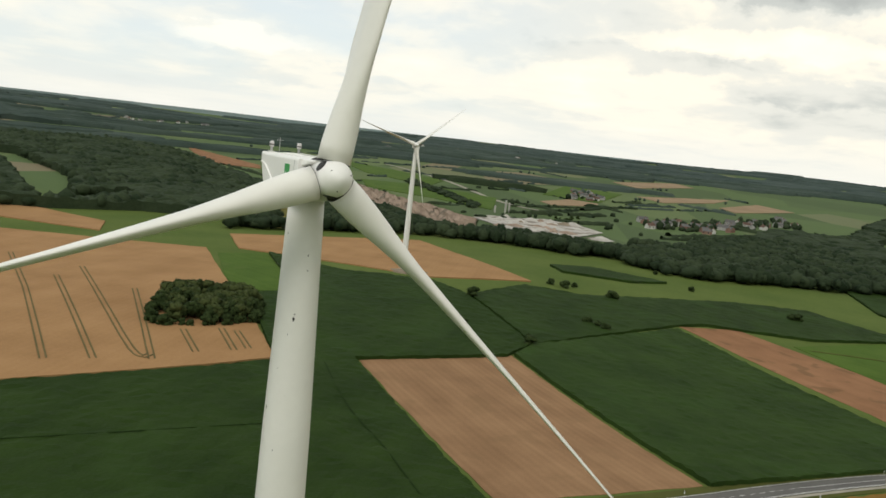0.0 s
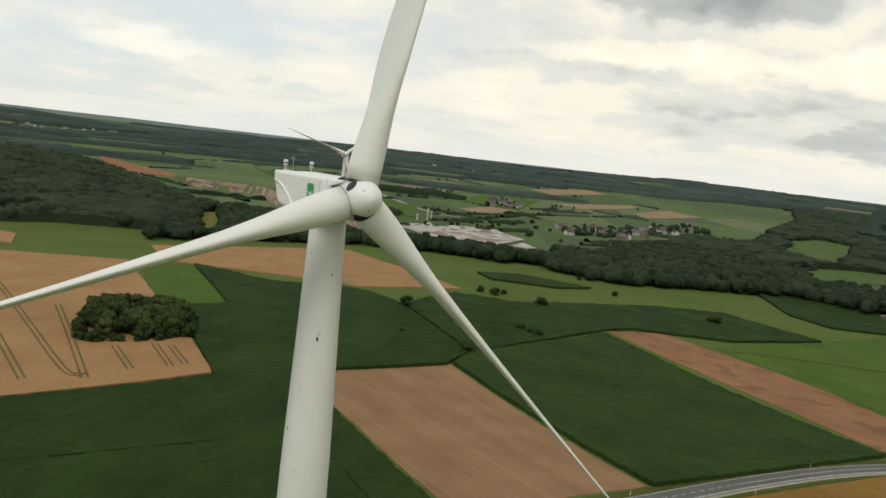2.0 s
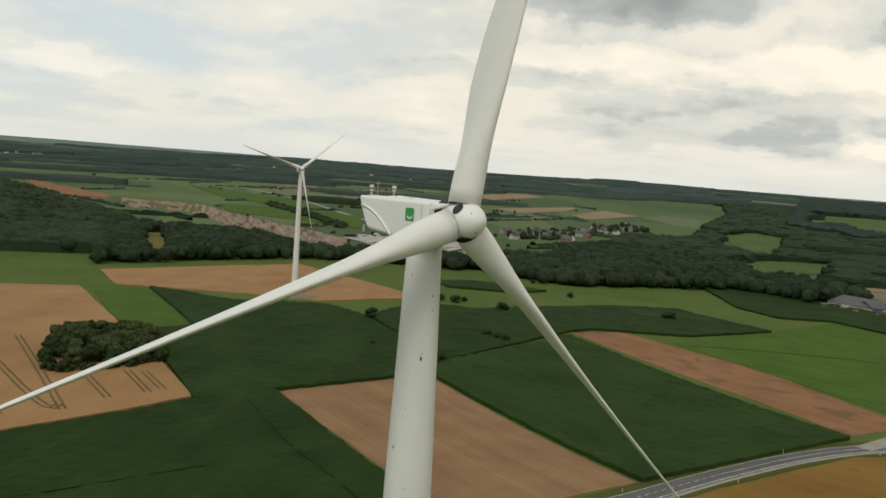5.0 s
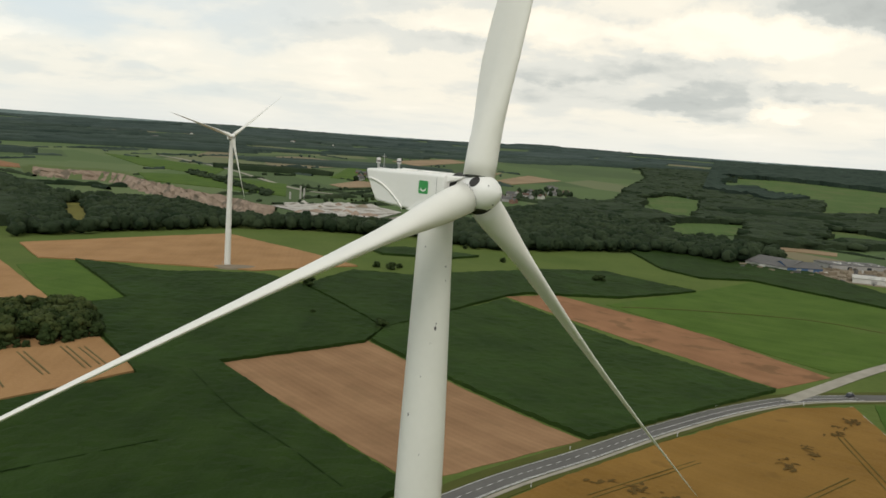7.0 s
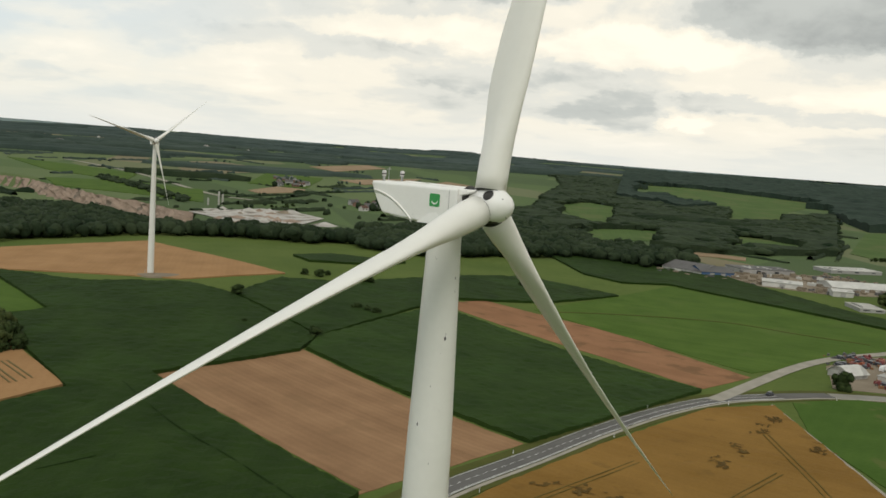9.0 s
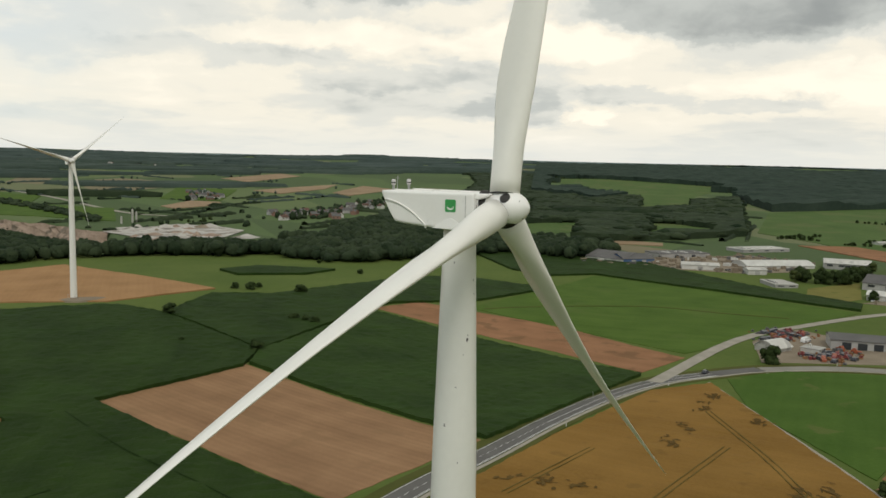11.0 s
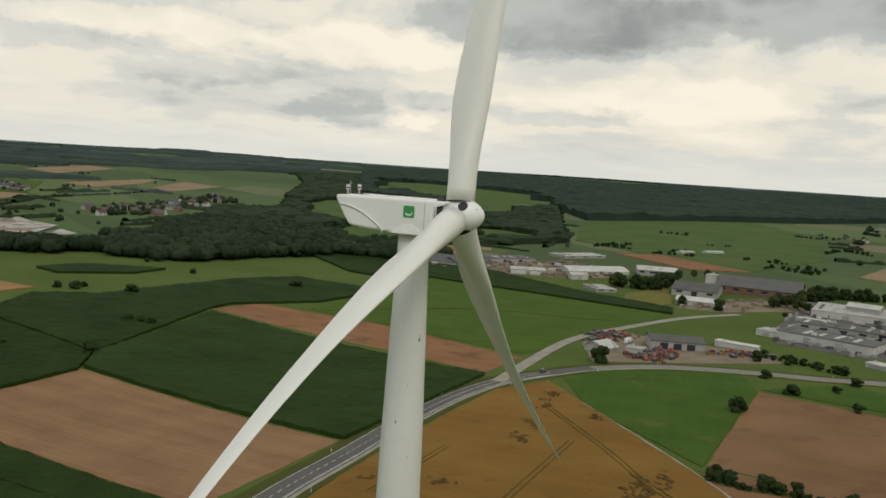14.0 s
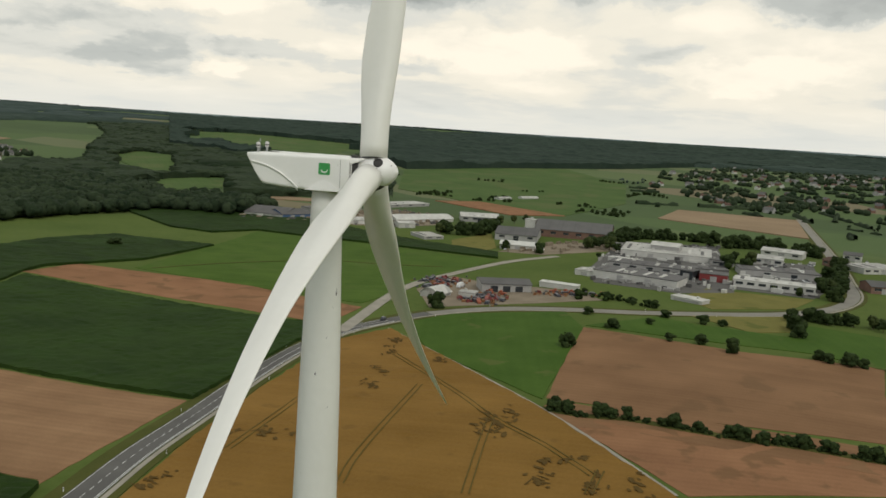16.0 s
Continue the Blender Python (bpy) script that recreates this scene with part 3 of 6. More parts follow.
def field(name, poly, height, material, label, step=6.0, rough=0.0, category="field", holes=(), swell=0.0):
    """A crop, stubble or closed canopy: a rough sheet over the land, with sides as high as the crop."""
    from_edge, edges = [], []
    for (ax, ay), (bx, by) in zip(poly, poly[1:] + poly[:1]):
        k = max(1, int(math.hypot(bx - ax, by - ay) / step))
        nx, ny = by - ay, ax - bx
        nl = math.hypot(nx, ny) or 1
        for i in range(k):
            wob = 0.0 if i == 0 else random.uniform(-0.35, 0.35)
            from_edge.append(Vector((ax + (bx - ax) * i / k + nx / nl * wob, ay + (by - ay) * i / k + ny / nl * wob)))
    n = len(from_edge)
    edges = [(i, (i + 1) % n) for i in range(n)]
    pts = list(from_edge)
    xs, ys = [p[0] for p in poly], [p[1] for p in poly]
    x = min(xs) + step / 2
    while x < max(xs):
        y = min(ys) + step / 2
        while y < max(ys):
            px, py = x + random.uniform(-0.3, 0.3) * step, y + random.uniform(-0.3, 0.3) * step
            if in_polygon(px, py, poly):
                pts.append(Vector((px, py)))
            y += step
        x += step
    vs, _, fs, *_ = delaunay_2d_cdt(pts, edges, [], 1, 0.01)
    bm = bmesh.new()
    made = [bm.verts.new((v.x, v.y, ground_height(v.x, v.y) + height + (random.uniform(-rough, rough) if rough else 0) + (swell * noise.noise(Vector((v.x / 70, v.y / 70, 5.0))) if swell else 0))) for v in vs]
    for f in fs:
        if holes:
            mx, my = sum(vs[i].x for i in f) / len(f), sum(vs[i].y for i in f) / len(f)
            if any(in_polygon(mx, my, q) for q in holes):
                continue
        try:
            bm.faces.new([made[i] for i in f])
        except ValueError:
            pass
    rim = [e for e in bm.edges if e.is_boundary]
    down = bmesh.ops.extrude_edge_only(bm, edges=rim)["geom"]
    for v in down:
        if isinstance(v, bmesh.types.BMVert):
            v.co.z = ground_height(v.co.x, v.co.y) - 0.05
    me = bpy.data.meshes.new(name)
    bmesh.ops.recalc_face_normals(bm, faces=bm.faces)
    bm.to_mesh(me)
    bm.free()
    me.materials.append(material)
    return tagged(new(name, me), label, category, kind="stuff")


field("wheat_field", WHEAT_LEFT, 0.75, WHEAT, "ripe tan wheat field with dark tramlines beside the copse", 8, 0.1)
field("wheat_field", WHEAT_SLIP, 0.75, WHEAT, "narrow slip of ripe tan wheat among green meadows", 10, 0.1)
field("meadow", GRASS_TRI, 0.25, GRASS, "small bright green mown meadow between wheat and corn", 10, 0.03, "meadow")
field("wheat_field", WHEAT_MID, 0.75, WHEAT, "ripe orange-tan wheat field round the far turbine", 8, 0.1)
field("corn_field", CORN_WEST, 1.45, CORN, "tall dark green corn field round the turbine foot", 2.6, 0.28)
field("corn_field", CORN_EAST, 1.45, CORN_B, "tall dark green corn field beside the main road", 2.6, 0.28)
field("corn_field", CORN_NORTH, 1.45, CORN, "long dark green corn field below the pasture", 4, 0.28)
field("stubble_field", STUBBLE, 0.14, STUBBLE_M, "brown cut stubble field with straight harvest rows", 5, 0.04)
field("stubble_field", STUBBLE_STRIP, 0.14, STUBBLE_R, "long reddish brown stubble strip between green crops", 6, 0.04)
field("meadow", MEADOW, 0.22, GRASS, "wide bright green mown meadow", 8, 0.03, "meadow")
field("corn_field", CORN_STRIP, 1.45, CORN, "dark green corn strip in front of the workshops", 5, 0.25)
field("corn_field", CORN_PATCH, 1.6, CORN, "small dark green corn patch in the pasture", 5, 0.2)
field("wheat_field", WHEAT_GOLD, 0.75, WHEAT_B, "golden wheat field with lodged patches beside the main road", 4, 0.12)
field("ploughed_field", PLOUGH, 0.14, PLOUGH_M, "large bare brown field bordered by hedges", 7, 0.05)
field("stubble_field", STUBBLE_SOUTH, 0.16, STUBBLE_R, "reddish brown stubble field below the hedge", 6, 0.05)
field("meadow", GRASS_HOOK, 0.25, GRASS_H, "bright green meadow inside the road bend", 7, 0.03, "meadow")
for poly in (DRY_GRASS, DRY_GRASS2):
    field("meadow", poly, 0.2, GRASS_Y, "dry olive grass plot by the works", 10, 0.04, "meadow")
field("meadow", VERGE_FIELD, 0.2, GRASS_Y, "yellowish dry grass plot beside the road", 8, 0.04, "meadow")
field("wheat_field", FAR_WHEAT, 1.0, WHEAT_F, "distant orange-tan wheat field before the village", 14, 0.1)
for poly in (GREEN_F1, GREEN_F2, GREEN_F3):
    field("meadow", poly, 0.8, GRASS, "distant bright green meadow parcel", 20, 0.05, "meadow")
for poly in (TAN_F1, TAN_F2, TAN_F3, TAN_F4):
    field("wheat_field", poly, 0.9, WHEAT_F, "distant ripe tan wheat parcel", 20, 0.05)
for poly in (HOLE_E1, HOLE_E2, HOLE_E3, HOLE_E4):
    field("meadow", poly, 0.5, GRASS_P, "green meadow enclosed by dark woodland", 16, 0.05, "meadow")
field("meadow", GRASS_STRIP, 0.3, GRASS_H, "bright green meadow strip between the road and the brown field", 9, 0.03, "meadow")
field("meadow", HOLE_A2, 0.4, GRASS_Y, "dry olive clearing inside the dark woodland", 8, 0.05, "meadow")
field("meadow", WIDE_PASTURE, 0.5, GRASS_P, "wide green pasture below the forested ridge", 18, 0.05, "meadow")
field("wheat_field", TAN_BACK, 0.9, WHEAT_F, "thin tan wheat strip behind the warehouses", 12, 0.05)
field("bare_ground", TAN_F5, 0.9, STUBBLE_R, "bare brown quarry track above the forest", 16, 0.1, "ground")
field("stubble_field", FAR_STRIP, 0.8, STUBBLE_R, "distant thin brown stubble strip", 14, 0.05)


def ribbon(name, line, width, z, material, label="", parent=None, step=6.0, kind="structure", category="", offset=0.0):
    """A strip of even width along a smoothed line, 12 cm thick."""
    pts = smooth_line(line, step)
    verts, faces = [], []
    for i, p in enumerate(pts):
        d = (pts[min(i + 1, len(pts) - 1)] - pts[max(i - 1, 0)]).normalized()
        nrm = Vector((-d.y, d.x))
        for s, dz in ((-1, -0.12), (-1, 0), (1, 0), (1, -0.12)):
            q = p + nrm * (offset + s * width / 2)
            verts.append((q.x, q.y, ground_height(q.x, q.y) + z + dz))
    for i in range(len(pts) - 1):
        for k in range(3):
            a = i * 4 + k
            faces.append((a, a + 1, a + 5, a + 4))
    ob = mesh_object(name, verts, faces, material, parent)
    return tagged(ob, label, category, kind=kind)


def smooth_line(line, step):
    pts = [Vector(p) for p in line]
    full = [pts[0] * 2 - pts[1]] + pts + [pts[-1] * 2 - pts[-2]]
    out = []
    for i in range(1, len(full) - 2):
        p0, p1, p2, p3 = full[i - 1:i + 3]
        n = max(1, int((p2 - p1).length / step))
        for k in range(n):
            t = k / n
            out.append(0.5 * (2 * p1 + (p2 - p0) * t + (2 * p0 - 5 * p1 + 4 * p2 - p3) * t * t + (3 * p1 - p0 - 3 * p2 + p3) * t ** 3))
    out.append(pts[-1])
    return out


ribbon("verge", ROAD, 15.0, 0.16, GRASS_D, "rough yellowish grass verge along the main road", category="verge")
ribbon("road", ROAD[:9], 7.4, 0.24, ASPHALT, "two-lane grey asphalt main road between fields", category="road")
ribbon("road_4", ROAD[8:], 7.2, 0.24, ASPHALT_P, "worn pale asphalt road curving past the works", category="road")
ribbon("cycle_path", ROAD, 1.3, 0.25, GRAVEL, "pale gravel shoulder beside the road", category="path", offset=-4.75)
ribbon("road_2", LANE, 6.0, 0.27, GRAVEL, "pale side lane leading to the workshops", category="road")
ribbon("road_3", FARROAD, 9.0, 0.7, GRAVEL, "distant pale country road between meadows", category="road", step=20)
ribbon("ditch", [(205, 339), (233, 338), (272, 330), (310, 312), (330, 281), (352, 252)], 1.6, 0.42, GRASS_D, "dull brownish ditch line across the green meadow", category="ditch")
ribbon("field_path", PATHW, 1.15, 0.3, GRAVEL, "narrow pale track between wheat and meadow", category="path")


for poly, mt, lb in ((PAD_YARD, DIRT, "brown dirt machine yard"), (PAD_WORKS, ASPHALT, "grey paved factory yard"), (PAD_EAST, ASPHALT, "grey paved car park"),
                     (PAD_NORTH, DIRT, "brown dirt yard of the trading estate"), (PAD_HALL, DIRT, "pale dirt yard by the old hall")):
    field("yard", poly, 0.2, mt, lb, 12, 0.0, "yard")


def road_marks():
    pts = smooth_line(ROAD[:5], 1.9)
    base = thing("road_marking", Matrix(), "broken white centre line painted on the asphalt", "road marking", kind="structure")
    for s in range(0, len(pts) - 2, 2):
        a, b = pts[s], pts[s + 1]
        d = (b - a).normalized()
        n = Vector((-d.y, d.x)) * 0.065
        z = ground_height(a.x, a.y) + 0.25
        vs = [(*(a - n), z), (*(b - n), z), (*(b + n), z), (*(a + n), z)]
        vs += [(x, y, zz - 0.02) for x, y, zz in vs]
        mesh_object("dash", vs, [(0, 1, 2, 3), (0, 4, 5, 1), (1, 5, 6, 2), (2, 6, 7, 3), (3, 7, 4, 0)], PAINT, base)
    ribbon("centre_line", ROAD[4:8], 0.16, 0.252, PAINT, parent=base, step=4)
    for o in (-3.45, -3.0, 3.4):
        ob = ribbon("edge_line", ROAD[:8], 0.15, 0.252, PAINT, parent=base, step=4, offset=o)


road_marks()


def tramlines(fieldpoly, lines, z, material, label, gap=1.9, width=0.55):
    base = thing("tramline", Matrix(), label, "tramline", kind="structure")
    for ln in lines:
        for o in (-gap / 2, gap / 2):
            ribbon("wheel_track", ln, width, z, material, parent=base, step=5, offset=o)


TRACK_M = surface("wheel_track_soil", (0.09, 0.075, 0.035), (0.17, 0.135, 0.06), 6, 0.5, 0.95)
tramlines(WHEAT_LEFT, TRAMS_LEFT, 0.92, TRACK_M, "dark paired wheel tracks through ripe wheat")
TRACK_G = surface("wheel_track_green", (0.085, 0.066, 0.017), (0.150, 0.108, 0.032), 5, 0.5, 0.95)
tramlines(WHEAT_GOLD, TRAMS_GOLD, 0.91, TRACK_G, "dull olive paired wheel tracks through golden wheat", 1.7, 0.34)


def lodged(centres, spread, count, label):
    """Flattened dark patches in the wheat: ragged low shapes."""
    verts, faces = [], []
    rng = random.Random(5)
    for (cx, cy, ang, ln) in centres:
        for _ in range(count):
            t = rng.uniform(-ln, ln)
            x = cx + math.cos(ang) * t + rng.gauss(0, spread)
            y = cy + math.sin(ang) * t + rng.gauss(0, spread)
            a0, l, w = ang + rng.choice((0, 1.2)) + rng.gauss(0, 0.3), rng.uniform(0.5, 2.1), rng.uniform(0.25, 0.75)
            o, n = len(verts), 9
            for i in range(n):
                b = 2 * math.pi * i / n
                rr = rng.uniform(0.65, 1.2)
                px, py = math.cos(b) * l * rr, math.sin(b) * w * rr
                verts.append((x + px * math.cos(a0) - py * math.sin(a0), y + px * math.sin(a0) + py * math.cos(a0), ground_height(x, y) + 0.93 + rng.uniform(0, 0.05)))
            faces.append(tuple(range(o, o + n)))
    ob = mesh_object("lodged_wheat", verts, faces, LODGED)
    tagged(ob, label, "crop", kind="stuff")


LODGED = surface("flattened_wheat", (0.06, 0.037, 0.011), (0.14, 0.088, 0.026), 3, 0.4, 0.95)
RUT_M = surface("corn_gap", (0.007, 0.018, 0.003), (0.018, 0.038, 0.008), 6, 0.5, 0.95)
rut = thing("crop_track", Matrix(), "narrow dark gap between corn rows", "crop track", kind="structure")
for ln in RUTS:
    ribbon("wheel_track", ln, 0.4, 1.62, RUT_M, parent=rut, step=4)
lodged(LODGED_AT, 1.4, 15, "dark flattened patches of storm-lodged wheat")


def quarry():
    base = thing("quarry", Matrix(), "brown and pale stone quarry face with grey rubble floor", "quarry", kind="structure")
    pts = smooth_line(CLIFF, 9.0)
    verts, faces, rows = [], [], 7
    for i, p in enumerate(pts):
        d = (pts[min(i + 1, len(pts) - 1)] - pts[max(i - 1, 0)]).normalized()
        out = Vector((d.y, -d.x))
        if out.y > 0:
            out = -out
        for k in range(rows):
            f = k / (rows - 1)
            q = p + out * (1.0 + 13 * f + random.uniform(-2.4, 2.4))
            verts.append((q.x, q.y, 1.2 - 20 * f + random.uniform(-0.9, 0.9)))
    for i in range(len(pts) - 1):
        for k in range(rows - 1):
            a = i * rows + k
            faces.append((a, a + 1, a + rows + 1, a + rows))
    mesh_object("rock_face", verts, faces, ROCK, base)
    bm = bmesh.new()
    vs = [bm.verts.new((x, y, ground_height(x, y) + 0.5)) for x, y in QUARRY_FLOOR]
    bm.faces.new(vs)
    r = bmesh.ops.extrude_face_region(bm, geom=list(bm.faces))
    for g in r["geom"]:
        if isinstance(g, bmesh.types.BMVert):
            g.co.z += 0.6
    part("quarry_floor", bm, PALE, base)
    rng = random.Random(8)
    cx, cy = sum(p[0] for p in QUARRY_FLOOR) / len(QUARRY_FLOOR), sum(p[1] for p in QUARRY_FLOOR) / len(QUARRY_FLOOR)
    for _ in range(30):
        x, y = cx + rng.uniform(-55, 60), cy + rng.uniform(-75, 65)
        r, h = rng.uniform(5, 15), rng.uniform(1.5, 6.0)
        z = ground_height(x, y) + 0.3
        secs = [[Vector((x + math.cos(b) * r * f * (1 + 0.2 * math.sin(3 * b + r)), y + math.sin(b) * r * f, z + h * (1 - f))) for b in [2 * math.pi * i / 14 for i in range(14)]] for f in (1.0, 0.8, 0.55, 0.3, 0.1)]
        part("rubble_heap", loft(secs), rng.choice((PALE, PALE, DIRT, ROCK)), base)
    for dx, h in ((0, 15), (5, 12), (-14, 8)):
        x, y = SILO[0] + dx, SILO[1] + dx
        z = ground_height(x, y)
        part("silo", loft([ring(Vector((x, y, z + zz)), Vector((1, 0, 0)), Vector((0, 1, 0)), rr, 12) for zz, rr in ((0, 1.2), (h, 1.2), (h + 1, 0.5))]), CONCRETE, base)


quarry()

# ---- wind turbines ----
UX, UY, UZ = Vector((1, 0, 0)), Vector((0, 1, 0)), Vector((0, 0, 1))


def blade_sections(radius, length, pitch, bend, sweep=0.0, wring=1.0, shift_by=0.07, broad=1.0, slim=1.0):
    """Airfoil rings of a blade that stands along +Z with the rotor axis along +X."""
    table = [(0.0, 2.5, 1.0, 0), (0.04, 2.5, 1.0, 0), (0.085, 2.62, 0.82, 10), (0.13, 2.98, 0.56, 9), (0.19, 3.35, 0.36, 7), (0.27, 3.4, 0.29, 4.5), (0.4, 3.0, 0.24, 1.5),
             (0.55, 2.4, 0.21, -1), (0.7, 1.8, 0.19, -3), (0.85, 1.25, 0.17, -4.5), (0.95, 0.70, 0.16, -5.5), (0.985, 0.42, 0.16, -6), (1.0, 0.12, 0.16, -6)]
    k = length / 45.0
    secs, n = [], 32
    cols = list(zip(*table))
    stations = sorted(set(list(np.linspace(0, 1, 41)) + [0.985]))
    for f in stations:
        chord, thick, twist = (float(np.interp(f, cols[0], cols[c])) for c in (1, 2, 3))
        z = radius + f * length
        a = radians(pitch + twist * wring)
        chord *= broad * float(np.interp(f, (0.2, 0.5), (1.0, slim)))
        lead = Vector((math.cos(a), math.sin(a), 0))
        side = Vector((-math.sin(a), math.cos(a), 0))
        off = UX * (bend * f * f) + UY * (sweep * f * f)
        pts = []
        round_root = 1.0 if f <= 0.03 else max(0.0, 1 - (f - 0.03) / 0.13)
        for i in range(n):
            b = 2 * math.pi * i / n
            cx = 0.5 * math.cos(b)
            # circle at the root, pointed trailing edge further out; the pitch axis lies at 32 % chord
            t = 0.5 * math.sin(b)
            shape = thick * t * (1.0 if cx > 0.1 else 1.0 - 0.92 * ((0.1 - cx) / 0.6) ** 1.25 * (1 - round_root))
            shift = -shift_by * (1 - round_root)
            pts.append(Vector((0, 0, z)) + off + lead * (chord * k ** 0.5 * (cx + shift)) + side * (chord * k ** 0.5 * shape))
        secs.append(pts)
    return secs


def wind_turbine(at, yaw, hub_h, rotor_r, azimuth, tilt, cone, bend, label, detail=True, girth=1.0, pitch=19.0, lean=None, swing=0.0, shape=()):
    """Tower, nacelle, spinner and three feathered blades; the rotor axis points along +X before the turn by yaw.
    lean and swing: how the loaded blades' plane tips and turns against the hub."""
    base = thing("wind_turbine", pose(*at, 0, 0, yaw), label, "wind turbine", "wind turbines")
    top = hub_h - 1.95
    prof = [(z, r * girth) for z, r in ((0, 2.75), (top * 0.30, 2.5), (top * 0.62, 2.14), (top * 0.75, 1.98), (top, 1.42))]
    zs = list(np.linspace(0, top, 40))
    tower = part("tower", loft([ring(Vector((0, 0, z)), UX, UY, float(np.interp(z, [p[0] for p in prof], [p[1] for p in prof])), 64) for z in zs]), TOWER_W, base, smooth=True)
    for z in (top * 0.3, top * 0.62):
        r = float(np.interp(z, [p[0] for p in prof], [p[1] for p in prof]))
        part("flange_seam", loft([ring(Vector((0, 0, z + dz)), UX, UY, r + dr, 64) for dz, dr in ((-0.05, 0.0), (-0.04, 0.012), (0.04, 0.012), (0.05, 0.0))]), TOWER_W, tower)
    part("tower_collar", loft([ring(Vector((0, 0, top + dz)), UX, UY, rr, 48) for dz, rr in ((-0.12, 1.44), (-0.12, 1.62), (0.25, 1.66), (0.25, 1.44))]), NAC_W, tower, smooth=False)
    part("door", boxes((-0.5, 0.5, -2.82, -2.70, 0.6, 2.8), bevel=0.02), WALL_G, tower, "grey steel entrance door")
    nac = nacelle(base, hub_h, detail)
    # rotor
    centre = Vector((4.25, 0, hub_h))
    tl = radians(tilt)
    def tipped(a):
        axis = Vector((math.cos(a), 0, math.sin(a)))
        return Matrix((axis, UY, axis.cross(UY))).transposed().to_4x4()
    frame_m = tipped(tl)
    loaded = frame_m.inverted() @ Matrix.Rotation(radians(swing), 4, "Z") @ tipped(tl if lean is None else radians(lean))
    rotor = new("rotor")
    rotor.parent = base
    rotor.matrix_basis = Matrix.Translation(centre) @ frame_m
    spinner(rotor, azimuth, detail)
    for i in range(3):
        turn = loaded @ Matrix.Rotation(radians(azimuth + 120 * i), 4, "X") @ Matrix.Rotation(radians(cone), 4, "Y")
        bm = loft(blade_sections(1.25, rotor_r - 1.25, pitch, bend, *shape))
        bmesh.ops.transform(bm, matrix=turn, verts=bm.verts)
        part("blade", bm, BLADE_W, rotor, "white feathered rotor blade", smooth=True)
        collar = loft([[turn @ p for p in ring(Vector((0, 0, z)), UX, UY, r, 36)] for z, r in ((1.22, 1.22), (1.22, 1.285), (1.30, 1.285), (1.30, 1.22))])
        part("blade_seal", collar, DARK, rotor, "black rubber ring at the blade root", smooth=False)
    return base


def rounded_rect(x, w, z0, z1, r=0.28, n=5):
    pts = []
    for cy, cz, a0 in ((w - r, z1 - r, 0), (-w + r, z1 - r, 90), (-w + r, z0 + r, 180), (w - r, z0 + r, 270)):
        for i in range(n):
            a = radians(a0 + 90 * i / (n - 1))
            pts.append(Vector((x, cy + r * math.cos(a), cz + r * math.sin(a))))
    return pts


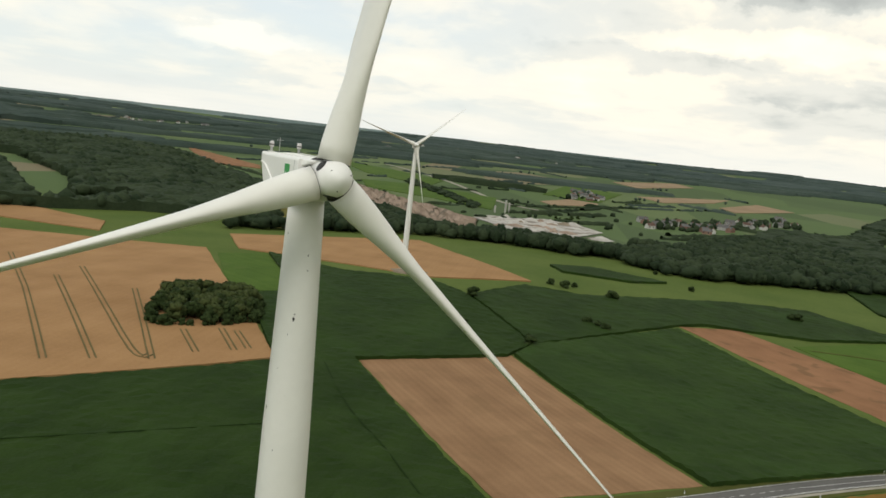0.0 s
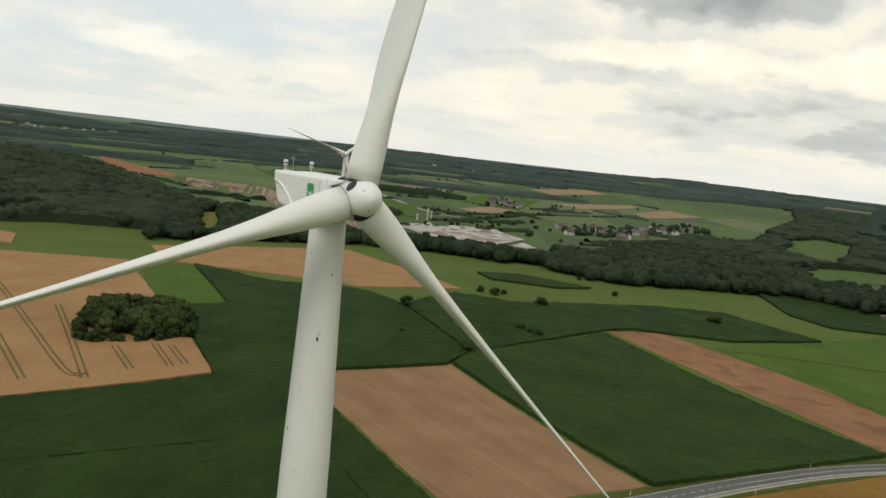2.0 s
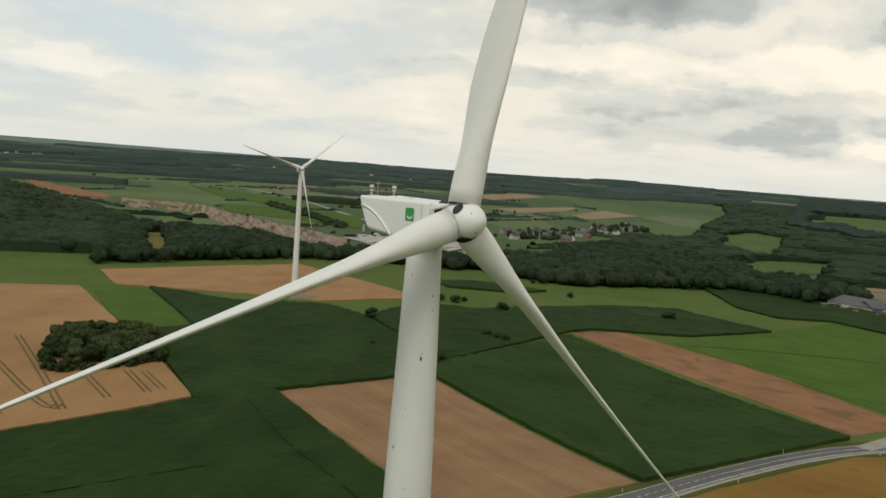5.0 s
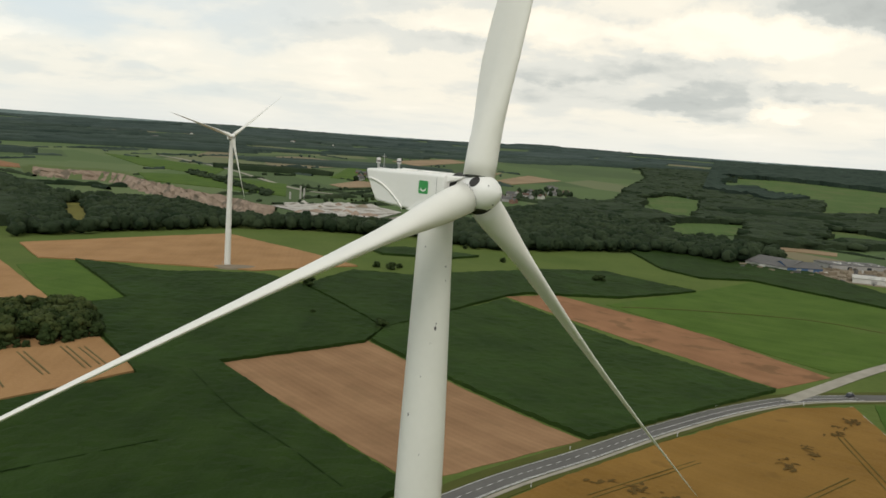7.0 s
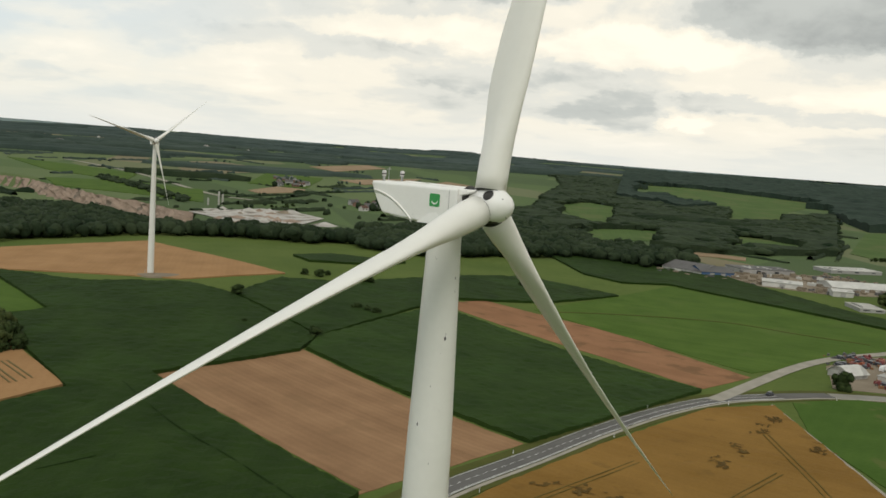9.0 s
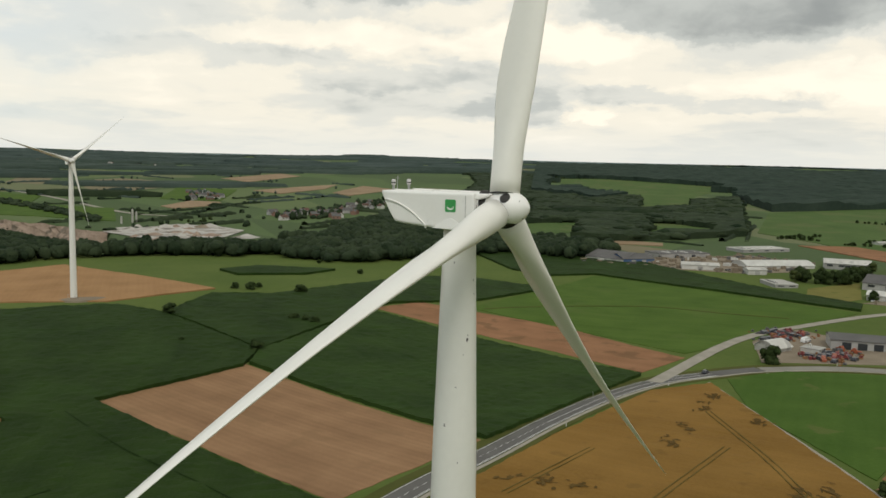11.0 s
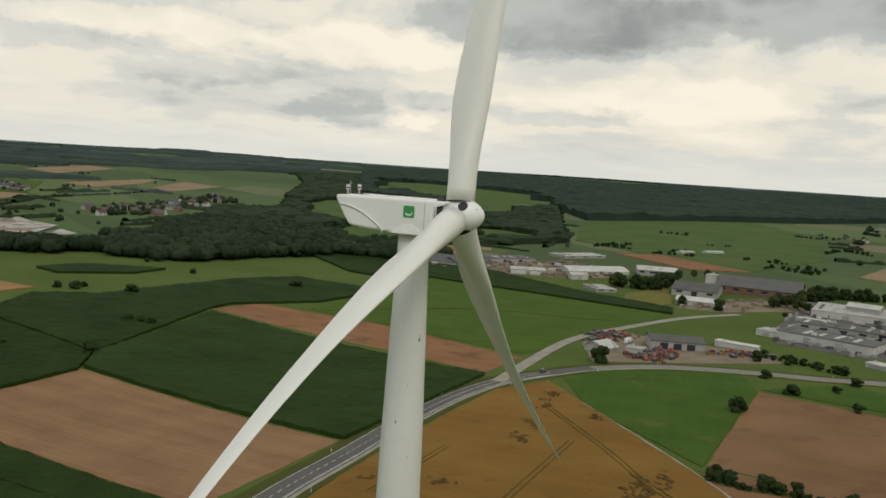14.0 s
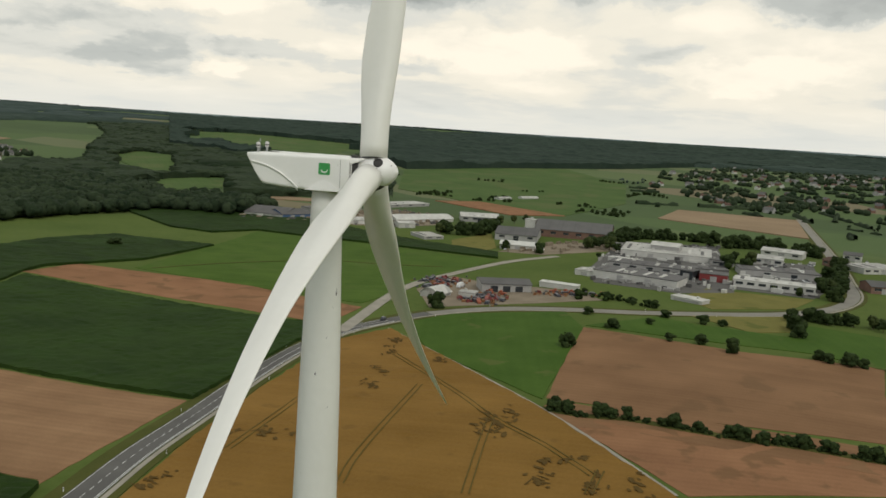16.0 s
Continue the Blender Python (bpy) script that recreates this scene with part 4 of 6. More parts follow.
def nacelle(base, h, detail):
    """Boxy shell with an undercut tail, an arched crease along its flanks and gear on the roof."""
    st = [(-7.42, 1.42, 0.86, 1.06, 0.09), (-7.36, 1.55, 0.74, 1.12, 0.15), (-7.1, 1.62, 0.30, 1.15, 0.2), (-6.5, 1.70, -0.75, 1.17, 0.26), (-5.95, 1.74, -1.52, 1.18, 0.28), (-5.7, 1.76, -1.66, 1.18, 0.28),
          (-4.0, 1.84, -1.82, 1.2, 0.28), (-1.6, 1.9, -1.95, 1.22, 0.28), (2.2, 1.94, -1.95, 1.25, 0.26), (2.42, 1.90, -1.90, 1.2, 0.2)]
    shell = part("nacelle", loft([rounded_rect(x, w, h + a, h + b, r) for x, w, a, b, r in st]), NAC_W, base, "white box-shaped nacelle shell", smooth=False)
    if not detail:
        return shell
    # arched crease on both flanks: a shallow raised bead
    for s in (-1, 1):
        pts = []
        for i in range(15):
            f = i / 14
            x = -6.95 + 4.6 * f
            z = h + 0.30 - 0.15 * f - 2.0 * f ** 2.0
            w = float(np.interp(x, [q[0] for q in st], [q[1] for q in st]))
            pts.append(Vector((x, s * (w + 0.008), z)))
        secs = []
        for p in pts:
            secs.append([p + Vector((0, s * a, b)) for a, b in ((-0.05, 0.09), (0.11, 0.07), (0.11, 0.03), (-0.05, -0.26))])
        part("crease", loft(secs), NAC_W, shell)
        # fairing over the tower head
        tri = [(0.1 + 1.75 * k, -1.93 + 0.92 * max(0.0, math.cos(1.5708 * k)) ** 1.5) for k in [q / 6 - 1 for q in range(13)]]
        bm = bmesh.new()
        outer = [bm.verts.new((x, s * (2.10 - 0.15 * (z + 1.93) / 0.92), h + z)) for x, z in tri]
        foot = [bm.verts.new((x, s * 2.10, h - 1.93)) for x, z in tri[1:-1]]
        inner = [bm.verts.new((x, s * 1.85, h + z)) for x, z in tri]
        rim = [outer[0]] + foot + [outer[-1]]
        for k in range(len(tri) - 1):
            bm.faces.new((outer[k], outer[k + 1], inner[k + 1], inner[k]))
            bm.faces.new([v for n, v in enumerate((outer[k], outer[k + 1], rim[k + 1], rim[k])) if not (k == 0 and n == 3) and not (k == len(tri) - 2 and n == 2)])
        part("fairing", bm, NAC_W, shell)
        # sign: green rounded square with a white arc
        sq = rounded_rect(0, 0.54, h - 0.47, h + 0.61, 0.14)
        front = [Vector((p.y + 0.12, s * 1.945, p.z)) for p in sq]
        back = [Vector((p.y + 0.12, s * 1.90, p.z)) for p in sq]
        sign = part("sign", loft([back, front]), LOGO_G, shell, "green rounded square sign")
        bm = bmesh.new()
        arc_o = [(0.36 * math.cos(radians(a)), 0.36 * math.sin(radians(a)) + 0.06) for a in range(200, 351, 10)]
        arc_i = [(0.27 * math.cos(radians(a)) + 0.02, 0.25 * math.sin(radians(a)) + 0.09) for a in range(200, 351, 10)]
        a_v = [[bm.verts.new((x + 0.12, s * y, h + z)) for x, z in arc] for arc in (arc_o, arc_i) for y in (1.94, 1.952)]
        for i in range(len(arc_o) - 1):
            bm.faces.new((a_v[1][i], a_v[1][i + 1], a_v[3][i + 1], a_v[3][i]))
            bm.faces.new((a_v[0][i], a_v[0][i + 1], a_v[1][i + 1], a_v[1][i]))
            bm.faces.new((a_v[2][i], a_v[2][i + 1], a_v[3][i + 1], a_v[3][i]))
        part("arc", bm, LOGO_W, sign, "white curved stripe")
    # panel joints and roof hatches
    for x in (-3.9, -1.3):
        part("roof_hatch", boxes((x - 0.75, x + 0.75, -0.6, 0.6, h + 1.17, h + 1.30), bevel=0.05), NAC_W, shell)
    part("roof_rail", boxes((-6.0, 1.6, -1.5, -1.44, h + 1.24, h + 1.29), (-6.0, 1.6, 1.44, 1.5, h + 1.24, h + 1.29)), NAC_W, shell)
    part("front_seam", boxes((1.60, 1.64, -1.946, 1.946, h - 1.6, h + 1.0)), WALL_G, shell)
    # dark neck, its colour standing in for the shaded gap, and its white hood
    part("neck", loft([ring(Vector((x, 0, h)), UY, UZ, r, 32) for x, r in ((2.3, 1.5), (2.75, 1.42), (3.35, 1.30))]), DARK, shell, "dark ring painted for the shaded gap behind the hub")
    hood = loft([rounded_rect(x, w, h + a, h + b, 0.12) for x, w, a, b in ((2.40, 1.64, 0.62, 1.20), (3.05, 1.52, 0.80, 1.20), (3.60, 1.05, 1.02, 1.22))])
    for y in (-1.0, -0.45, 0.45, 1.0):
        part("bearing_rib", boxes((2.45, 3.1, y - 0.05, y + 0.05, h - 1.45, h - 1.2), (2.5, 2.58, y * 1.5 - 0.06, y * 1.5 + 0.06, h - 1.2, h + 0.7)), NAC_W, shell)
    part("hood", hood, NAC_W, shell, "white hood over the main shaft")
    # two obstruction lights and a wind mast
    for y in (-1.02, 1.46):
        lamp = part("obstruction_light", boxes((-6.58, -6.42, y - 0.08, y + 0.08, h + 1.16, h + 1.62)), STEEL, shell)
        part("lantern", loft([ring(Vector((-6.5, y, h + z)), UX, UY, r, 14) for z, r in ((1.62, 0.17), (1.66, 0.20), (2.02, 0.20), (2.12, 0.12))]), LENS, lamp)
        part("band", loft([ring(Vector((-6.5, y, h + z)), UX, UY, r, 14) for z, r in ((1.76, 0.215), (1.86, 0.215))]), DARK, lamp)
    part("wind_mast", boxes((-6.62, -6.57, -0.3, -0.26, h + 1.1, h + 2.45), (-6.63, -6.56, -0.55, 0.0, h + 2.2, h + 2.24)), STEEL, shell)
    return shell


def spinner(rotor, azimuth, detail):
    prof = [(-1.12, 1.20), (-1.10, 1.40), (0.2, 1.46), (0.95, 1.42), (1.5, 1.22), (1.95, 0.88), (2.25, 0.5), (2.38, 0.2), (2.42, 0.02)]
    sp = part("spinner", loft([ring(Vector((x, 0, 0)), UY, UZ, r, 48) for x, r in prof]), NAC_W, rotor, "rounded white spinner with dark ovals painted for its openings", smooth=True)
    if not detail:
        return
    # dark ovals on the skin: a recess's shade put into the colour
    for i in range(3):
        turn = Matrix.Rotation(radians(azimuth + 60 + 120 * i), 4, "X")
        bm = bmesh.new()
        rim, top, low = [], [], []
        for k in range(18):
            b = 2 * math.pi * k / 18
            x, ang = 0.72 + 0.44 * math.cos(b), 0.36 * math.sin(b)
            r = float(np.interp(x, [p[0] for p in prof], [p[1] for p in prof]))
            for lst, dr in ((rim, 0.018), (low, -0.05)):
                lst.append(bm.verts.new(turn @ Vector((x, math.sin(ang) * (r + dr), math.cos(ang) * (r + dr)))))
            x, ang = 0.72 + 0.22 * math.cos(b), 0.18 * math.sin(b)
            r = float(np.interp(x, [p[0] for p in prof], [p[1] for p in prof])) + 0.03
            top.append(bm.verts.new(turn @ Vector((x, math.sin(ang) * r, math.cos(ang) * r))))
        mid = bm.verts.new(turn @ Vector((0.72, 0, 1.475)))
        for k in range(18):
            j = (k + 1) % 18
            bm.faces.new((rim[k], rim[j], top[j], top[k]))
            bm.faces.new((top[k], top[j], mid))
            bm.faces.new((rim[k], low[k], low[j], rim[j]))
        part("opening", bm, DARK, sp, "dark raised oval painted for a shaded spinner opening")
        bm = loft([[turn @ Vector((1.9, 0.0, 0.93)) + turn.to_3x3() @ Vector((0.03 * q, 0.05 * math.cos(b), 0.05 * math.sin(b))) for b in [math.pi * n / 4 for n in range(8)]] for q in (-1, 1)])
        part("bolt", bm, DARK, sp)


main = wind_turbine((0, 0, 0.0), YAW, 79.87, 49.6, AZ, 3.4, -4.0, 8.0, "large white three-bladed wind turbine standing in a corn field",
                    pitch=16.6, lean=-1.93, swing=-61.61 - YAW, shape=(2.75, -0.92, 0.04, 1.0, 0.83))
other = wind_turbine((T2[0], T2[1], ground_height(*T2)), T2_YAW, 78.3 - ground_height(*T2), 35.0, T2_AZ, 3.0, 0.8, 1.0, "slender white wind turbine standing in ripe wheat", girth=0.64)


def stain(z, bearing, w, hgt):
    """A grease mark on the tower skin."""
    r = float(np.interp(z, [0, 23.4, 48.3, 58.4, 77.92], [2.75, 2.5, 2.14, 1.98, 1.42])) + 0.006
    bm = bmesh.new()
    vs = []
    for i in range(12):
        b = 2 * math.pi * i / 12
        k = 1 + 0.3 * math.sin(5 * b)
        a = radians(bearing) + w * k * math.cos(b) / r
        vs.append((a, z + hgt * k * math.sin(b)))
    f = [bm.verts.new((r * math.cos(a), r * math.sin(a), zz)) for a, zz in vs]
    g = [bm.verts.new(((r - 0.02) * math.cos(a), (r - 0.02) * math.sin(a), zz)) for a, zz in vs]
    bm.faces.new(f)
    for i in range(12):
        bm.faces.new((f[i], g[i], g[(i + 1) % 12], f[(i + 1) % 12]))
    tower = [o for o in main.children if o.name.startswith("tower")][0]
    part("stain", bm, DARK, tower, "small dark grease stain")


for z, bearing, w, hgt in STAINS:
    stain(z, bearing - YAW, w, hgt)


def gravel_pad(x, y):
    secs = [[Vector((x + 4 + math.cos(b) * r * 1.7 * (1 + 0.12 * math.sin(3 * b)), y - 7 + math.sin(b) * r, z + ground_height(x, y))) for b in [2 * math.pi * i / 28 for i in range(28)]] for r, z in ((6.6, 0.0), (6.2, 1.0))]
    bm = loft(secs)
    me = bpy.data.meshes.new("gravel_pad")
    bm.to_mesh(me)
    bm.free()
    me.materials.append(DIRT)
    tagged(new("gravel_pad", me), "grey gravel crane pad at the far turbine foot", "gravel pad", kind="structure")


gravel_pad(T2[0], T2[1])

# ---- buildings ----


def building(name, a, b, depth, high, roof, walls, roofs, label, category="building", ridge=0.0, windows=0, doors=0, glaze=None):
    """A hall whose front foot runs from a to b; depth goes away from the camera's side. roof: flat, gable or arch."""
    ax, ay = a
    bx, by = b
    length = math.hypot(bx - ax, by - ay)
    ang = math.atan2(by - ay, bx - ax)
    z = ground_height((ax + bx) / 2, (ay + by) / 2)
    base = thing(name, pose(ax, ay, z, 0, 0, math.degrees(ang)), label, category, "buildings of the works")
    part("wall", boxes((0, length, 0, depth, -0.5, high)), walls, base)
    if roof == "flat":
        rf = part("roof", boxes((-0.25, length + 0.25, -0.25, depth + 0.25, high, high + 0.45), bevel=0.08), roofs, base)
        rng = random.Random(int(length * 10))
        for i in range(int(length / 9)):
            x = 4 + i * 9 + rng.uniform(-1, 1)
            if x < length - 4 and depth > 9:
                part("skylight", boxes((x - 1.1, x + 1.1, depth * 0.18, depth * rng.uniform(0.6, 0.85), high + 0.4, high + 0.75), bevel=0.06), rng.choice((ROOF_L, ROOF_D, WALL_W)), rf)
        for _ in range(max(1, int(length * depth / 260))):
            x, y, w = rng.uniform(2, length - 4), rng.uniform(2, depth - 3), rng.uniform(0.8, 2.2)
            part("roof_vent", boxes((x, x + w, y, y + w, high + 0.4, high + rng.uniform(0.9, 1.9)), bevel=0.05), WALL_W, rf)
    else:
        n = 2 if roof == "gable" else 10
        secs = []
        for x in (-0.5, length + 0.5):
            prof = [Vector((x, -0.6 + (depth + 1.2) * i / n, high + (ridge * (1 - abs(2 * i / n - 1)) if n == 2 else ridge * math.sin(math.pi * i / n)))) for i in range(n + 1)]
            secs.append(prof + [Vector((p.x, p.y, p.z - 0.25)) for p in reversed(prof)])
        rf = part("roof", loft(secs), roofs, base)
        if n == 2 and length > 30:
            for i in range(int(length / 3.5)):
                x = i * 3.5 + 1
                bm = bmesh.new()
                for s in (0, 1):
                    q = [Vector((x + dx, y, high + ridge * k + dz)) for dz in (-0.05, 0.14) for dx, y, k in ((0, -0.6 + s * (depth + 1.2), 0), (0.35, -0.6 + s * (depth + 1.2), 0), (0.35, depth / 2, 1), (0, depth / 2, 1))]
                    v = [bm.verts.new(c) for c in q]
                    for f in ((4, 5, 6, 7), (0, 1, 5, 4), (1, 2, 6, 5), (3, 0, 4, 7)):
                        bm.faces.new([v[k] for k in f])
                part("roof_rib", bm, roofs, rf)
        for x in (0.02, length - 0.02):
            bm = bmesh.new()
            o = [bm.verts.new((x, depth * i / n, high - 0.1 + (ridge * (1 - abs(2 * i / n - 1)) if n == 2 else ridge * math.sin(math.pi * i / n)))) for i in range(n + 1)]
            bm.faces.new(o)
            part("gable", bm, walls, base)
    for i in range(windows):
        x = length * (i + 0.5) / windows
        w = min(length / windows * 0.32, 2.2)
        win = part("window", boxes((x - w, x + w, -0.06, 0.1, high * 0.45, high * 0.78)), glaze or GLASS, base)
        part("sill", boxes((x - w - 0.1, x + w + 0.1, -0.16, 0.0, high * 0.45 - 0.12, high * 0.45 - 0.02)), CONCRETE, win)
    for i in range(doors):
        x = length * (i + 1) / (doors + 1)
        part("door", boxes((x - 2, x + 2, -0.08, 0.1, -0.2, min(4.2, high * 0.75))), WALL_G if walls is not WALL_G else GLASS, base, "large roller door")
    return base


building('workshop', (398, 172), (403, 121), 22, 4.68, 'flat', WALL_W, ROOF_D, 'long white factory hall with a flat grey roof', ridge=0, windows=0, doors=2)
building('workshop', (509, 207), (531, 147), 48, 4.32, 'flat', WALL_W, ROOF_L, 'broad white factory hall with roof vents', ridge=0, windows=0, doors=2)
building('workshop', (445, 185), (458, 133), 20, 3.96, 'flat', WALL_G, ROOF_D, 'grey flat-roofed workshop with dark windows', ridge=0, windows=5, doors=1)
building('warehouse', (449, 125), (454, 109), 13, 4.68, 'flat', WALL_R, ROOF_D, 'dark red flat-roofed warehouse block', ridge=0, windows=0, doors=1)
building('warehouse', (447, 103), (459, 59), 14, 4.68, 'flat', WALL_W, ROOF_L, 'white two-storey office with window bands', ridge=0, windows=7, doors=0)
building('warehouse', (500, 116), (524, 71), 20, 3.96, 'flat', WALL_G, ROOF_D, 'grey warehouse with a pale flat roof', ridge=0, windows=0, doors=2)
building('workshop', (564, 128), (569, 108), 14, 5, 'gable', WALL_W, ROOF_L, 'small white gabled workshop', ridge=2, windows=3, doors=1)
building('workshop', (546, 304), (571, 246), 45, 6.2, 'gable', BRICK_W, ROOF_D, 'large old brick hall with dark ribbed roof', ridge=6.5, windows=6, doors=0)
building('shed', (494, 309), (509, 279), 42, 5, 'gable', WALL_G, ROOF_D, 'wide grey gabled storage shed', ridge=4, windows=3, doors=1)
building('warehouse', (455, 278), (467, 255), 16, 3.5, 'arch', WALL_W, WALL_W, 'white arched storage tent beside the lane', ridge=2, windows=0, doors=1)
building('warehouse', (502, 419), (560, 400), 24, 2.6, 'arch', WALL_W, WALL_W, 'long white warehouse with a pale roof', ridge=3.4, windows=0, doors=2)
building('shed', (569, 398), (592, 371), 20, 5, 'gable', WALL_G, ROOF_L, 'grey gabled row of sheds', ridge=3, windows=4, doors=1)
building('warehouse', (442, 339), (457, 332), 25, 2.16, 'flat', WALL_G, CONCRETE, 'low grey stock yard shelter', ridge=0, windows=2, doors=0)
building('shed', (303, 188), (322, 169), 17, 4.5, 'gable', WALL_G, ROOF_D, 'grey steel machine shed with dark roof', ridge=1.8, windows=0, doors=3)
building('warehouse', (342, 176), (347, 155), 6, 2.59, 'flat', WALL_W, WALL_W, 'long white trailer canopy in the yard', ridge=0, windows=0, doors=0)
building('warehouse', (272, 193), (284, 194), 11, 2, 'arch', ROOF_L, ROOF_L, 'rounded grey metal shelter in the yard', ridge=3, windows=0, doors=0)
building('warehouse', (415, 520), (429, 486), 42, 3.2, 'gable', WALL_W, ROOF_D, 'long dark-roofed warehouse with white front', ridge=4.5, windows=0, doors=3)
building('warehouse', (429, 486), (457, 479), 26, 3.6, 'gable', WALL_BLUE, ROOF_D, 'blue-clad warehouse with a dark pitched roof', ridge=3.5, windows=0, doors=2)
building('shed', (815, 519), (838, 516), 9, 2.6, 'gable', WALL_W, ROOF_L, 'distant white farm shed in a meadow', ridge=1.2, windows=0, doors=0)
building('shed', (862, 515), (890, 508), 8, 2.4, 'gable', WALL_W, ROOF_L, 'distant low white farm shed beside a meadow', ridge=1.2, windows=0, doors=0)
building('warehouse', (368, 110), (365, 92), 8, 1.87, 'flat', WALL_W, ROOF_L, 'low white garage row beside the road', ridge=0, windows=0, doors=4)
building('warehouse', (399, 185), (400, 173), 12, 3.02, 'flat', WALL_W, ROOF_L, 'small white factory annex', ridge=0, windows=0, doors=1)
building('workshop', (561, 323), (563, 314), 8, 11, 'flat', WALL_W, ROOF_L, 'tall white stair tower of the old hall', ridge=0, windows=0, doors=0)
building('workshop', (594, 59), (622, 38), 25, 3.96, 'flat', WALL_W, ROOF_L, 'white commercial hall beside the road', ridge=0, windows=5, doors=1)
building('workshop', (595, 508), (651, 501), 25, 2.88, 'flat', WALL_G, ROOF_L, 'grey low hall behind the warehouse', ridge=0, windows=3, doors=0)
building('workshop', (623, 140), (625, 109), 16, 4.5, 'gable', WALL_W, ROOF_L, 'white gabled workshop behind the trees', ridge=2, windows=3, doors=1)
building('workshop', (445, 136), (445, 128), 12, 5.4, 'flat', GLASS, ROOF_D, 'dark glazed office block beside the halls', ridge=0, windows=0, doors=1)
building('workshop', (473, 137), (486, 119), 10, 3.6, 'flat', ROOF_D, ROOF_D, 'dark low workshop behind the red block', ridge=0, windows=0, doors=0)
building('workshop', (532, 194), (537, 174), 18, 8, 'gable', WALL_G, ROOF_L, 'grey gabled plant hall', ridge=2, windows=0, doors=1)
building('workshop', (526, 146), (533, 131), 14, 3.6, 'flat', WALL_G, ROOF_D, 'small dark workshop between halls', ridge=0, windows=2, doors=1)
building('shed', (474, 200), (474, 177), 8, 2.52, 'flat', WALL_W, ROOF_L, 'low white loading shed', ridge=0, windows=0, doors=3)
building('workshop', (615, 92), (606, 80), 12, 4.5, 'gable', BRICK_W, ROOF_T, 'brick workshop with a tiled roof', ridge=2, windows=2, doors=0)
building('workshop', (660, 87), (662, 74), 16, 5, 'gable', WALL_W, ROOF_D, 'white workshop beside the road', ridge=2, windows=2, doors=1)
building('shed', (506, 38), (515, 24), 18, 4.5, 'gable', BRICK_W, ROOF_D, 'brick shed with dark roof beside the road', ridge=2.5, windows=2, doors=1)
building('shed', (285, 190), (288, 182), 7, 2.02, 'flat', WALL_W, ROOF_L, 'white container shed in the yard', ridge=0, windows=0, doors=0)
building('shed', (451, 440), (473, 421), 18, 4, 'gable', WALL_W, ROOF_L, 'white gabled shed in the trading estate', ridge=1.5, windows=0, doors=1)
building('warehouse', (483, 501), (534, 491), 26, 3.6, 'flat', WALL_G, ROOF_D, 'dark flat warehouse in the trading estate', ridge=0, windows=0, doors=2)
building('shed', (477, 395), (490, 388), 12, 4, 'gable', WALL_W, ROOF_L, 'small white shed behind the corn', ridge=1.5, windows=0, doors=1)


def house(x, y, ang, length, depth, high, walls, roofs, label):
    z = ground_height(x, y)
    base = thing("house", pose(x, y, z, 0, 0, ang), label, "house", "village houses")
    part("wall", boxes((-length / 2, length / 2, -depth / 2, depth / 2, -1, high)), walls, base)
    secs = [[Vector((sx, y0, zz)) for y0, zz in ((-depth / 2 - 0.4, high - 0.2), (0, high + depth * 0.42), (depth / 2 + 0.4, high - 0.2), (0, high + depth * 0.42 - 0.3))] for sx in (-length / 2 - 0.3, length / 2 + 0.3)]
    rf = part("roof", loft(secs), roofs, base)
    for sx in (-length / 2 + 0.02, length / 2 - 0.02):
        bm = bmesh.new()
        bm.faces.new([bm.verts.new((sx, -depth / 2, high - 0.05)), bm.verts.new((sx, depth / 2, high - 0.05)), bm.verts.new((sx, 0, high + depth * 0.40))])
        part("gable", bm, walls, base)
    part("chimney", boxes((length * 0.2, length * 0.2 + 0.9, -0.4, 0.4, high + depth * 0.2, high + depth * 0.42 + 1.1)), BRICK_W, rf)
    for wx in (-length * 0.28, length * 0.22):
        part("window", boxes((wx - 0.7, wx + 0.7, -depth / 2 - 0.05, -depth / 2 + 0.1, high * 0.35, high * 0.75)), GLASS, base)
    return base


def villages():
    kinds = [house(*VILLAGE_A[0], 20, 10.5, 7.5, 4.0, WALL_W, ROOF_T, "white rendered house with a tiled roof"),
             house(*VILLAGE_A[1], -30, 11.5, 7.5, 4.0, BRICK_W, ROOF_D, "brick house with a dark slate roof"),
             house(*VILLAGE_A[2], 75, 14, 9, 4.4, WALL_G, ROOF_D, "grey rendered farmhouse with a slate roof")]
    rng = random.Random(11)
    for poly, count in ((VILLAGE_A, 40), (VILLAGE_F, 42), (VILLAGE_B, 70), (VILLAGE_C, 14), (VILLAGE_D, 30), (VILLAGE_E, 40)):
        xs, ys = [p[0] for p in poly], [p[1] for p in poly]
        made = 0
        while made < count:
            x, y = rng.uniform(min(xs), max(xs)), rng.uniform(min(ys), max(ys))
            if in_polygon(x, y, poly):
                copy_thing(rng.choice(kinds), pose(x, y, ground_height(x, y), 0, 0, rng.choice((10, 60, 100, 150)) + rng.gauss(0, 12)))
                made += 1


villages()

# ---- vehicles ----


